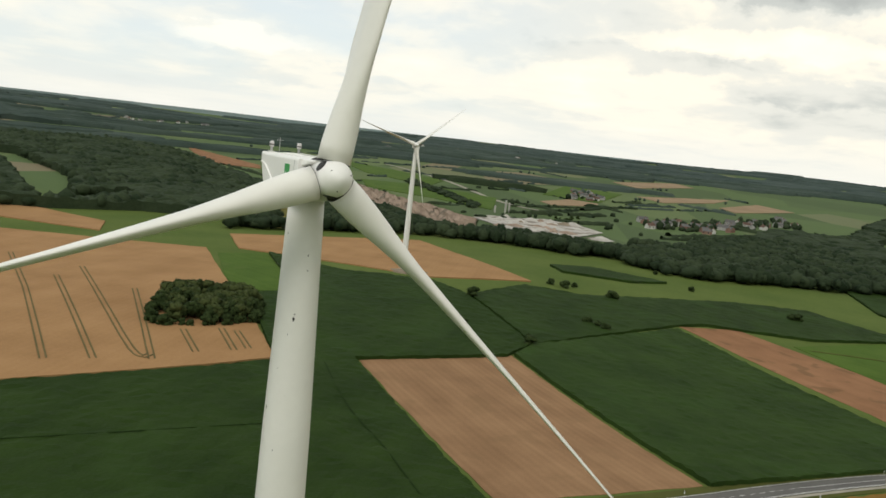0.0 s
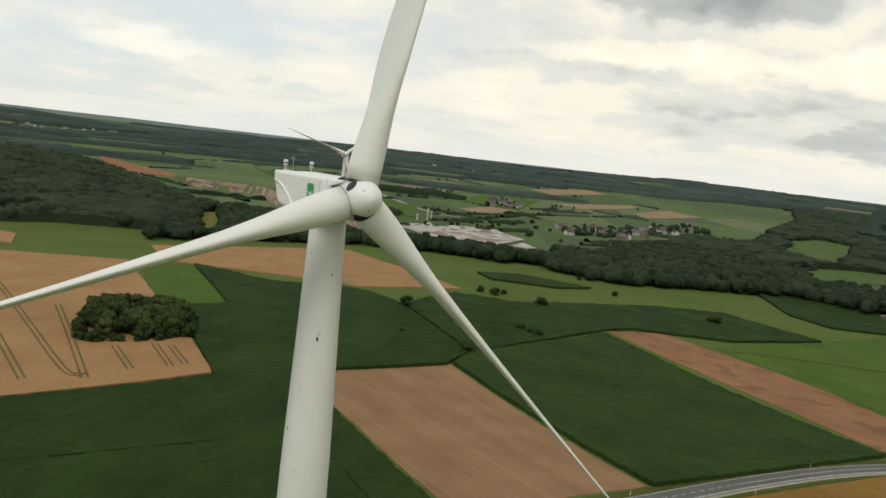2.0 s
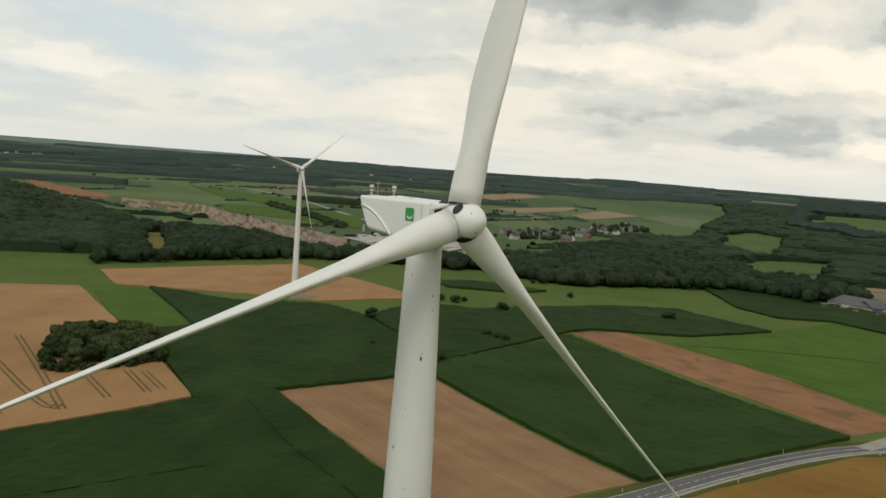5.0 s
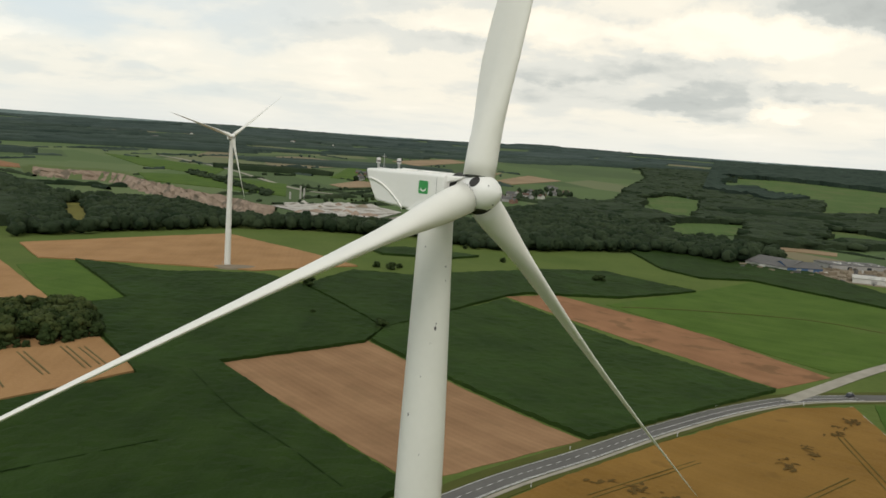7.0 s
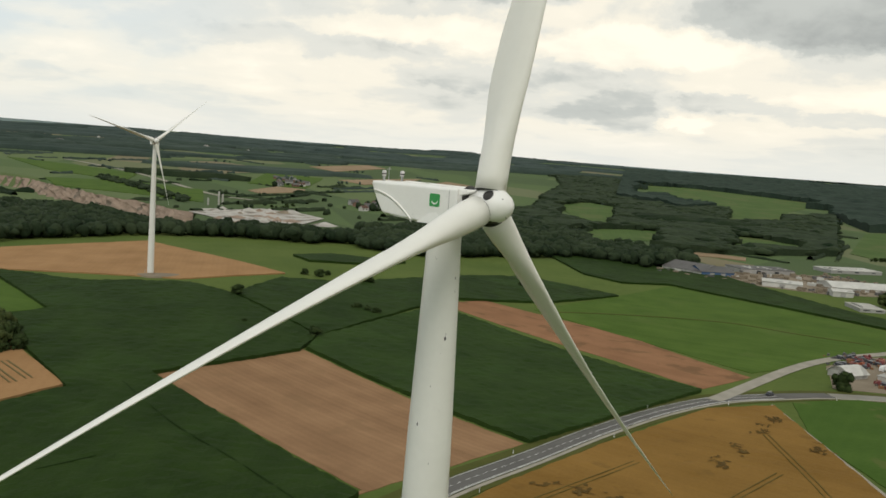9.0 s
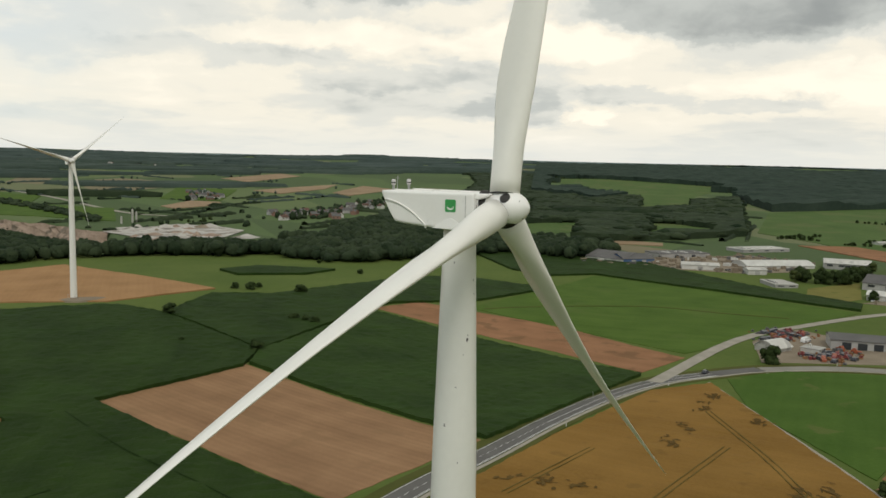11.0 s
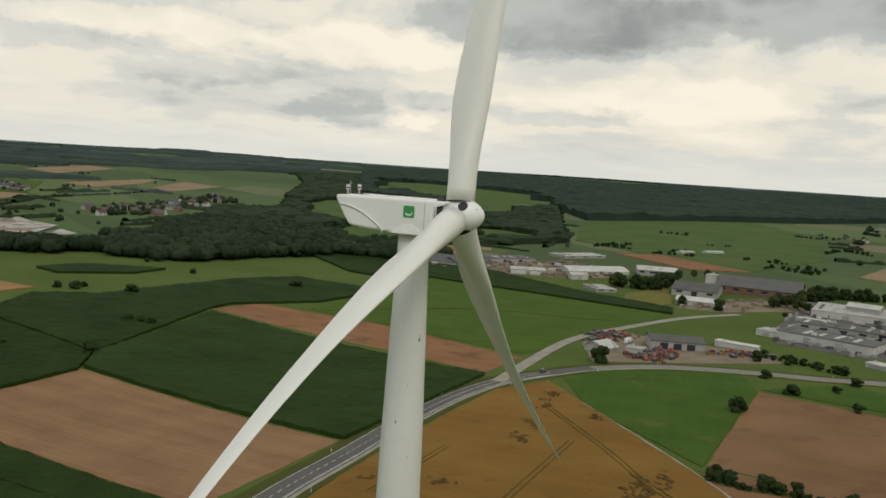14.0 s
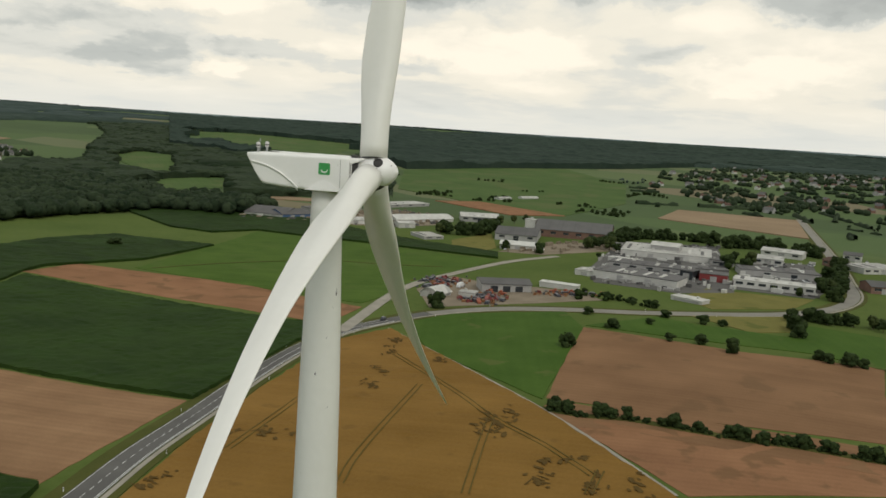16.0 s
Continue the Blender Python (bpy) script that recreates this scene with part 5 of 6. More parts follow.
def vehicle(name, at, ang, paint, label, size=(4.4, 1.8, 1.45), cab=(0.25, 0.8), category="car", group=""):
    L_, W_, H_ = size
    z = ground_height(*at) + (0.25 if name == 'car' else 0.1)
    base = thing(name, pose(*at, z, 0, 0, ang), label, category, group)
    body = loft([rounded_rect(x, w, 0.3, t, 0.12) for x, w, t in ((-L_ / 2, W_ * 0.44, H_ * 0.5), (-L_ / 2 + 0.2, W_ / 2, H_ * 0.62), (L_ / 2 - 0.3, W_ / 2, H_ * 0.56), (L_ / 2, W_ * 0.42, H_ * 0.42))])
    part("body", body, paint, base)
    c0, c1 = -L_ / 2 + L_ * cab[0] * 0.4, -L_ / 2 + L_ * cab[1]
    cabin = loft([rounded_rect(x, w, H_ * 0.5, t, 0.1) for x, w, t in ((c0, W_ * 0.40, H_ * 0.66), (c0 + 0.5, W_ * 0.42, H_), (c1 - 0.7, W_ * 0.42, H_), (c1, W_ * 0.44, H_ * 0.62))])
    part("cabin", cabin, GLASS if category == "car" else paint, base)
    for x in (-L_ * 0.31, L_ * 0.31):
        for s in (-1, 1):
            r = 0.33 if category == "car" else 0.55
            wheel = part("wheel", loft([[Vector((x + r * math.cos(b), s * W_ * 0.5 + y, r + r * math.sin(b))) for b in [2 * math.pi * i / 16 for i in range(16)]] for y in (-0.12, 0.12)]), DARK, base)
            part("rim", loft([[Vector((x + r * 0.55 * math.cos(b), s * (W_ * 0.5 + 0.125 + y), r + r * 0.55 * math.sin(b))) for b in [2 * math.pi * i / 12 for i in range(12)]] for y in (-0.01, 0.01)]), STEEL, wheel)
    return base


vehicle("car", CAR, 25, CAR_P, "dark saloon car driving on the asphalt road")


def road_posts():
    """White roadside marker posts with a dark band."""
    pts = smooth_line(ROAD, 24.0)[:14]
    for i, p in enumerate(pts[:-1]):
        d = (pts[i + 1] - p).normalized()
        n = Vector((-d.y, d.x))
        q = p + n * (4.9 if i % 2 else -7.2)
        base = thing("marker_post", pose(q.x, q.y, ground_height(q.x, q.y) + 0.1), "white plastic roadside marker post on the verge", "road post", "roadside posts")
        part("post", boxes((-0.09, 0.09, -0.07, 0.07, 0, 1.1), bevel=0.02), WHITE_P, base)
        part("band", boxes((-0.095, 0.095, -0.075, 0.075, 0.75, 0.93)), DARK, base)


road_posts()


def yard():
    rng = random.Random(3)
    red = vehicle("tractor", YARD[0], 20, RED_P, "used red farm tractor parked in the yard", (3.8, 1.9, 2.3), (0.3, 0.6), "tractor", "farm machines in the yard")
    orange = vehicle("loader", YARD[1], 70, ORANGE_P, "orange wheel loader parked in the yard", (4.6, 2.0, 2.5), (0.2, 0.55), "loader", "farm machines in the yard")
    van = vehicle("van", YARD[2], 10, WHITE_P, "white delivery van parked in the yard", (6.4, 2.2, 2.6), (0.0, 0.85), "van", "farm machines in the yard")
    dark = vehicle("trailer", YARD[1], 40, CAR_P, "dark grey farm trailer parked in the yard", (4.6, 2.2, 1.6), (0.1, 0.9), "trailer", "farm machines in the yard")
    for i in range(56):
        (ax, ay), (bx, by) = rng.choice(YARD_LINES)
        t = rng.random()
        x, y = ax + (bx - ax) * t + rng.gauss(0, 3.0), ay + (by - ay) * t + rng.gauss(0, 3.0)
        copy_thing(rng.choice((red, red, orange, dark, dark, dark, dark)), pose(x, y, ground_height(x, y) + 0.1, 0, 0, rng.uniform(0, 360)))
    for k, (nm, mt, lb) in enumerate((("scrap_heap", STUBBLE_R, "heap of rusty brown scrap in the yard"), ("machine_parts", RED_P, "row of red machine parts on gravel"), ("pallet_stack", ROOF_D, "dark grey stacks of pallets and crates in the yard"))):
        bm = bmesh.new()
        for _ in range(40 if mt is RED_P else 90):
            (ax, ay), (bx, by) = rng.choice(YARD_LINES)
            t = rng.random()
            x, y = ax + (bx - ax) * t + rng.gauss(0, 4.5), ay + (by - ay) * t + rng.gauss(0, 4.5)
            w, d, h = rng.uniform(0.5, 2.6), rng.uniform(0.4, 1.6), rng.uniform(0.3, 1.7)
            z = ground_height(x, y)
            m = Matrix.Translation((x, y, z + h / 2 + 0.1)) @ Matrix.Rotation(rng.uniform(0, 3), 4, "Z") @ Matrix.Rotation(rng.gauss(0, 0.15), 4, "X") @ Matrix.Diagonal((w, d, h, 1))
            bmesh.ops.create_cube(bm, size=1.0, matrix=m)
        me = bpy.data.meshes.new(nm)
        bm.to_mesh(me)
        bm.free()
        me.materials.append(mt)
        tagged(new(nm, me), lb, "scrap", kind="stuff")
    rngc = random.Random(9)
    for (cx, cy, cols) in PARKED:
        for i in range(cols):
            v = vehicle("parked_car", (cx + rngc.uniform(-14, 14), cy + rngc.uniform(-10, 10)), rngc.choice((20, 110)) + rngc.uniform(-8, 8), rngc.choice((CAR_P, WHITE_P, RED_P, WHITE_P)), "parked car beside the workshops", group="parked cars")


yard()


def works_clutter():
    """Crates, trailers and plant standing about the factory yards."""
    rng = random.Random(14)
    for poly, nm, mt, lb, count in ((PAD_WORKS, "crate_stack", WALL_G, "grey stacked crates and skips in the factory yard", 90), (PAD_WORKS, "plant_units", ROOF_D, "dark plant units between factory halls", 80),
                                    (PAD_NORTH, "rubble_heaps", DIRT, "brown heaps and rubble in the trading estate yard", 170), (PAD_NORTH, "stacked_goods", WALL_W, "pale stacked goods and parked trailers in the trading estate", 22),
                                    (PAD_NORTH, "dark_stock", ROOF_D, "dark stacked stock in the trading estate yard", 70), (PAD_WORKS, "white_containers", WALL_W, "white containers and trailers between the halls", 45),
                                    (PAD_EAST, "dark_plant", ROOF_D, "dark plant and skips in the paved yard", 40), (PAD_EAST, "container_row", WALL_W, "white containers and trailers in the paved yard", 45), (PAD_HALL, "timber_stack", DIRT, "brown timber stacks beside the old hall", 40)):
        xs, ys = [q[0] for q in poly], [q[1] for q in poly]
        bm = bmesh.new()
        made = 0
        while made < count:
            x, y = rng.uniform(min(xs), max(xs)), rng.uniform(min(ys), max(ys))
            if not in_polygon(x, y, poly):
                continue
            made += 1
            w, d, h = rng.uniform(1.0, 7.0), rng.uniform(0.8, 2.6), rng.uniform(0.6, 2.8)
            m = Matrix.Translation((x, y, ground_height(x, y) + h / 2 + 0.1)) @ Matrix.Rotation(rng.choice((0.1, 1.67)) + rng.gauss(0, 0.15), 4, "Z") @ Matrix.Diagonal((w, d, h, 1))
            bmesh.ops.create_cube(bm, size=1.0, matrix=m)
        me = bpy.data.meshes.new(nm)
        bm.to_mesh(me)
        bm.free()
        me.materials.append(mt)
        tagged(new(nm, me), lb, "clutter", kind="stuff")


works_clutter()

# ---- trees ----


def blob(rng, sub=2, lump=0.28):
    bm = bmesh.new()
    bmesh.ops.create_icosphere(bm, subdivisions=sub, radius=1.0)
    o = Vector((rng.uniform(0, 50), rng.uniform(0, 50), rng.uniform(0, 50)))
    for v in bm.verts:
        v.co *= 1 + lump * noise.noise(v.co * 1.6 + o) + lump * 0.7 * noise.noise(v.co * 4 + o) + rng.uniform(-0.07, 0.07)
    bm.verts.ensure_lookup_table()
    vs = np.array([v.co[:] for v in bm.verts])
    fs = np.array([[v.index for v in f.verts] for f in bm.faces])
    bm.free()
    return vs, fs


def joined(name, pieces, material):
    """One mesh from many vertex and triangle arrays."""
    vs = np.concatenate([p[0] for p in pieces])
    off = np.cumsum([0] + [len(p[0]) for p in pieces[:-1]])
    fs = np.concatenate([p[1] + o for p, o in zip(pieces, off)])
    me = bpy.data.meshes.new(name)
    me.vertices.add(len(vs))
    me.vertices.foreach_set("co", vs.astype(np.float32).ravel())
    me.loops.add(fs.size)
    me.loops.foreach_set("vertex_index", fs.astype(np.int32).ravel())
    me.polygons.add(len(fs))
    me.polygons.foreach_set("loop_start", np.arange(0, fs.size, 3, dtype=np.int32))
    me.update(calc_edges=True)
    me.validate()
    me.materials.append(material)
    return me


RNG = random.Random(21)
BLOBS = [blob(RNG, 2, 0.42) for _ in range(12)]
BLOBS_LOW = [blob(RNG, 1, 0.4) for _ in range(8)]


def leaf_tufts(rng, centre, radii, count, size):
    """Small bent leaf sprays scattered over an ellipsoid shell."""
    c = np.array(centre)
    d = np.array([[rng.gauss(0, 1) for _ in range(3)] for _ in range(count)])
    d /= np.linalg.norm(d, axis=1)[:, None]
    p = c + d * np.array(radii) * np.array([[rng.uniform(0.82, 1.12)] for _ in range(count)])
    vs, fs = [], []
    for q, n in zip(p, d):
        a = np.array([rng.gauss(0, 1) for _ in range(3)])
        u = np.cross(n, a)
        u /= np.linalg.norm(u) + 1e-6
        w = np.cross(n, u) + n * rng.uniform(-0.8, 0.8)
        s = size * rng.uniform(0.6, 1.4)
        o = len(vs)
        vs += [q - u * s * 0.5, q + w * s * 0.4 + n * 0.15 * s, q + u * s * 0.5, q - w * s * 0.5]
        fs += [(o, o + 1, o + 2), (o, o + 2, o + 3)]
    return np.array(vs), np.array(fs)


def tree_meshes(seed, high, spread, material, foot=0.36):
    rng = random.Random(seed)
    lobes, trunk = [], []
    for i in range(11 if foot > 0.3 else 14):
        a, k = rng.uniform(0, 6.28), rng.uniform(0.1, 0.62) * spread
        z = high * rng.uniform(foot, 0.86)
        k *= 1.15 - 0.7 * max(0, z / high - 0.55)
        r = spread * rng.uniform(0.30, 0.46)
        lobes.append((k * math.cos(a), k * math.sin(a), z, r))
    lobes.append((0, 0, high * 0.62, spread * 0.6))
    pieces = []
    for x, y, z, r in lobes:
        v, f = rng.choice(BLOBS)
        zr = min(r * 0.9, high - z + 0.25 * r)
        pieces.append((v * [r * 0.88, r * 0.88, zr * 0.88] + [x, y, z], f))
        pieces.append(leaf_tufts(rng, (x, y, z), (r, r, zr), 60, 0.085 * high))
    crown = joined("crown", pieces, material)
    def limb(p, q, r0, r1):
        p, q = Vector(p), Vector(q)
        d = (q - p).normalized()
        u = d.orthogonal().normalized()
        w = d.cross(u)
        return [[p + u * r0 * math.cos(b) + w * r0 * math.sin(b) for b in [k * math.pi / 4 for k in range(8)]],
                [q + u * r1 * math.cos(b) + w * r1 * math.sin(b) for b in [k * math.pi / 4 for k in range(8)]]]
    bm = bmesh.new()
    parts_ = [limb((0, 0, -0.3), (0.1, 0.05, high * 0.5), high * 0.028, high * 0.016)]
    parts_ += [limb((0, 0, high * 0.28 + i * 0.04 * high), (x * 0.8, y * 0.8, z * 0.9), high * 0.013, high * 0.005) for i, (x, y, z, r) in enumerate(lobes[:5])]
    for secs in parts_:
        rings = [[bm.verts.new(v) for v in s] for s in secs]
        for i in range(8):
            bm.faces.new((rings[0][i], rings[0][(i + 1) % 8], rings[1][(i + 1) % 8], rings[1][i]))
        bm.faces.new(rings[1])
    me = bpy.data.meshes.new("trunk")
    bm.to_mesh(me)
    bm.free()
    me.materials.append(BARK)
    return me, crown


TREES = [tree_meshes(31 + i, 10.0, 4.6, LEAF) for i in range(4)] + [tree_meshes(51 + i, 10.0, 5.2, LEAF_OLIVE) for i in range(2)]
BUSH_KINDS = [tree_meshes(71 + i, 10.0, 5.6, LEAF, 0.12) for i in range(4)]


def tree(x, y, high, label="dark green broadleaf tree", group="", wide=1.0, which=None, name="tree", category="tree"):
    base = thing(name, pose(x, y, ground_height(x, y), 0, 0, RNG.uniform(0, 360)), label, category, group)
    base.scale = (high / 10 * wide, high / 10 * wide, high / 10)
    kinds = BUSH_KINDS if category == "bush" else TREES
    trunk, crown = kinds[RNG.randrange(len(kinds)) if which is None else which]
    for nm, me in (("trunk", trunk), ("crown", crown)):
        ob = new(nm, me)
        ob.parent = base
    return base


def copse():
    rng = random.Random(77)
    xs, ys = [p[0] for p in COPSE], [p[1] for p in COPSE]
    n = 0
    while n < 105:
        x, y = rng.uniform(min(xs), max(xs)), rng.uniform(min(ys), max(ys))
        if in_polygon(x, y, COPSE):
            tree(x, y, rng.uniform(6.5, 8.2), "dense dark green tree in the square copse amid wheat", "trees of the copse", 1.05, rng.choice((0, 1, 2, 3, 4, 5, 4, 5)))
            n += 1


copse()
for x, y, h in BUSHES:
    tree(x, y, h, "rounded dark bush standing alone on a field edge", "lone bushes", 1.35 if h < 6 else 1.0, name="bush", category="bush")


for x, y, h in [(485, 348, 10), (497, 346, 11), (509, 345, 9), (546, 353, 9), (560, 356, 8), (578, 360, 9), (607, 363, 8), (636, 369, 7), (512, 237, 10), (523, 223, 11), (530, 228, 9), (512, 212, 8), (472, 206, 5), (554, 139, 9), (555, 126, 10), (483, 55, 8), (496, 55, 8), (449, 49, 7), (455, 80, 5), (453, 66, 5), (335, 37, 9), (372, 37, 7), (375, 30, 6), (378, 22, 6), (382, 14, 7), (377, 9, 6), (490, 340, 8), (478, 352, 9)]:
    tree(x, y, h, "dark broadleaf tree standing between the works buildings", "trees of the works", 1.0)


def hedge(line, spacing, low, high, label, wide=1.2, jitter=1.5):
    rng = random.Random(int(line[0][0]))
    for p in smooth_line(line, spacing):
        if rng.random() < 0.93:
            h = low + (high - low) * rng.random() ** 1.6
            is_tree = high > 9
            tree(p.x + rng.gauss(0, jitter), p.y + rng.gauss(0, jitter), h, label, "hedge bushes", wide * (0.85 if is_tree else 1.0), which=rng.randrange(4), name="tree" if is_tree else "hedge_bush", category="bush")


hedge([(153, 62), (155, 49), (161, 38), (164, 24), (169, 5), (174, -6), (180, -26)], 1.15, 1.2, 4.3, 'dark green hedge bush between brown fields', 1.1, 0.6)
hedge(COPSE + COPSE[:1], 3.6, 3.2, 5.6, 'dark green undergrowth bush at the copse edge', 1.1, 0.8)
hedge([(369, 43), (379, 25), (387, 9)], 5, 4, 7, 'dark roadside hedge bush')
hedge([(284, 15), (287, -8)], 5, 4, 7, 'dark hedge bush beside the meadow')
hedge([(612, 261), (658, 197), (703, 119)], 5, 6, 11, 'dark tree in the row behind the factory')
hedge([(327, 141), (339, 122)], 9, 3, 6, 'dark scrub bush by the yard')
hedge([(488, 359), (493, 333), (546, 341)], 7, 8, 12, 'dark tree between the sheds')
hedge([(519, 239), (572, 244), (653, 258)], 7, 7, 11, 'dark tree beside the old hall')
hedge([(477, 59), (538, 61), (622, 85)], 7, 6, 10, 'dark tree beside the road bend')
hedge([(84, 424), (97, 427)], 8, 3, 4.5, 'low scrub bush in the pasture')
hedge([(31, 293), (43, 293)], 9, 2.5, 4, 'low scrub bush between the corn fields')
hedge([(157, 60), (157, 40)], 6, 3, 5, 'dark hedge bush along the track')
hedge([(631, 182), (655, 157), (666, 128), (654, 103)], 4.5, 6, 11.5, 'dark tree in the row behind the factory')
hedge([(587, 244), (629, 237), (650, 225), (662, 203)], 5, 5, 11, 'dark tree beside the white halls')
hedge([(343, 150), (343, 133), (337, 114)], 4, 1.5, 4, 'dark scrub bush before the white hall')
hedge([(525, 132), (522, 116)], 6, 5, 10.5, 'dark tree between the office and the workshops')
hedge([(450, 47), (510, 57), (559, 73)], 4, 3, 9.5, 'dark tree beside the road bend')
hedge([(336, 150), (337, 137), (338, 124), (334, 107)], 2.6, 1.5, 4.5, 'dark scrub bush along the yard bank')
hedge([(453, 82), (450, 67)], 9, 2, 6, 'dark scrub bush in front of the office')
hedge([(1084, 738), (1091, 698)], 8, 3, 6, 'low dark hedge bush in the wide meadow')
hedge([(1336, 649), (1330, 606)], 8, 3, 6, 'low dark hedge bush in the wide meadow')
hedge([(753, 605), (833, 608)], 8, 3, 6, 'low dark hedge bush in the wide meadow')
hedge([(764, 390), (800, 388), (783, 344)], 8, 3, 6, 'low dark hedge bush in the wide meadow')
hedge([(832, 534), (851, 529)], 8, 3, 6, 'low dark hedge bush in the wide meadow')
hedge([(1080, 471), (1160, 480), (1135, 433)], 8, 3, 6, 'low dark hedge bush in the wide meadow')
hedge([(163, 971), (170, 948), (193, 1005)], 8, 3, 6, 'low dark hedge bush in the wide meadow')
hedge([(764, 532), (782, 513), (797, 494)], 5, 2.5, 6, 'low dark hedge bush in the wide pasture', 1.3)
hedge([(843, 454), (849, 451)], 5, 2.5, 6, 'low dark hedge bush in the wide pasture', 1.3)
hedge([(850, 424), (855, 409)], 5, 2.5, 6, 'low dark hedge bush in the wide pasture', 1.3)
hedge([(787, 368), (795, 343)], 5, 2.5, 6, 'low dark hedge bush in the wide pasture', 1.3)
hedge([(826, 377), (841, 360)], 5, 2.5, 6, 'low dark hedge bush in the wide pasture', 1.3)
hedge([(819, 536), (831, 534)], 5, 2.5, 6, 'low dark hedge bush in the wide pasture', 1.3)
hedge([(775, 600), (781, 568)], 5, 2.5, 6, 'low dark hedge bush in the wide pasture', 1.3)
hedge([(981, 585), (1004, 570)], 5, 2.5, 6, 'low dark hedge bush in the wide pasture', 1.3)
ribbon("hedge_bank", [(153, 62), (155, 49), (161, 38), (164, 24), (169, 5), (174, -6), (180, -26)], 3.4, 0.26, GRASS_D, "rough dull grass bank below the hedge", category="verge")
ribbon("field_margin", [(153, 62), (155, 49), (161, 38), (164, 24), (169, 5), (174, -6), (180, -26)], 20.0, 0.17, PLOUGH_M, "bare brown soil up to the hedge", category="field")


def wood(name, poly, spacing, low, high, label, blobs=None, material=None, layers=2, holes=(), tufts=0, kind="stuff", thin=0.05):
    """A closed woodland: broad uneven crowns of several lumps with loose leaf sprays over a dark understorey, in one mesh."""
    blobs, material = blobs or BLOBS_LOW, material or LEAF_FAR
    rng = random.Random(len(poly) * 7 + int(abs(poly[0][0])))
    xs, ys = [p[0] for p in poly], [p[1] for p in poly]
    pieces = []
    x = min(xs)
    while x < max(xs):
        y = min(ys)
        while y < max(ys):
            px, py = x + rng.uniform(-0.7, 0.7) * spacing, y + rng.uniform(-0.7, 0.7) * spacing
            y += spacing
            if not in_polygon(px, py, poly) or any(in_polygon(px, py, q) for q in holes):
                continue
            if rng.random() < thin or noise.noise(Vector((px / 14, py / 14, 8.0))) < -0.5:
                continue
            big = 0.5 + 0.5 * noise.noise(Vector((px / 45, py / 45, 3.0)))
            h = low + (high - low) * min(1, max(0, 0.1 + 0.75 * big + rng.uniform(-0.3, 0.3)))
            z = ground_height(px, py)
            w = spacing * rng.uniform(0.55, 0.92)
            for k in range(layers):
                v, f = rng.choice(blobs)
                s = 1.0 if k == 0 else rng.uniform(0.4, 0.68)
                a = rng.uniform(0, 6.28)
                rot = np.array([[math.cos(a), -math.sin(a), 0], [math.sin(a), math.cos(a), 0], [0, 0, 1]])
                ox, oy = (0, 0) if k == 0 else (rng.uniform(-0.8, 0.8) * w, rng.uniform(-0.8, 0.8) * w)
                top = h * (1.0 if k == 0 else rng.uniform(0.70, 1.0))
                rz = h * 0.46 if k == 0 else h * 0.25
                pieces.append(((v * [w * s, w * s * rng.uniform(0.8, 1.15), rz]) @ rot.T + [px + ox, py + oy, z + top - rz], f))
            if tufts:
                pieces.append(leaf_tufts(rng, (px, py, z + h * 0.56), (w * 1.02, w * 1.02, h * 0.46), tufts, h * 0.12))
        x += spacing
    if pieces:
        tagged(new(name, joined(name, pieces, material)), label, "woodland", kind=kind)


CLEAR = [HOLE_C, HOLE_A, HOLE_A2, HOLE_D1, HOLE_D2, HOLE_D3, HOLE_D4, HOLE_D5, HOLE_D6, HOLE_D7, HOLE_D8, HOLE_D9, HOLE_E1, HOLE_E2, HOLE_E3, HOLE_E4, TAN_BACK, PAD_NORTH]
wood("woodland", WOOD_A, 7.5, 7, 14, "dark green mixed woodland in front of the quarry", BLOBS, layers=3, holes=CLEAR, tufts=30)
wood("woodland", WOOD_B, 7.8, 7, 15, "dark green woodland belt behind the pasture", BLOBS, layers=3, holes=CLEAR, tufts=30)
field("woodland", WOOD_C, 8.5, LEAF_FAR, "wide dark green forest on the slope", 7, 1.7, "woodland", CLEAR, 5.0)
wood("woodland", WOOD_C, 9.5, 7, 14, "broad crowns standing out of the slope forest", layers=1, holes=CLEAR, tufts=5, thin=0.3)
field("woodland", WOOD_D, 7.0, LEAF_FAR, "distant dark green woodland between meadows", 12, 1.6, "woodland", CLEAR, 4.0)
wood("woodland", WOOD_D, 15.0, 5, 11, "uneven crowns of the distant woodland", layers=1, holes=CLEAR, thin=0.35)
wood("woodland", WOOD_E, 7.5, 6, 13, "dark green woodland belt beside the village", BLOBS, layers=1, holes=CLEAR, tufts=10)
field("woodland", WOOD_F, 12.0, LEAF_HAZED, "distant wooded hill", 22, 2.5, "woodland", (), 5.0)
wood("woodland", WOOD_G, 7.0, 3, 7, "low trees along the quarry rim", layers=1, tufts=6, thin=0.3)
wood("woodland", WOOD_H, 6.5, 5, 11, "dark green trees at the pasture edge", BLOBS, layers=2, tufts=12)
field("woodland", WOOD_RIDGE, 13.0, LEAF_RIDGE, "long dark forested ridge along the skyline", 17, 2.3, "woodland", CLEAR, 5.0)


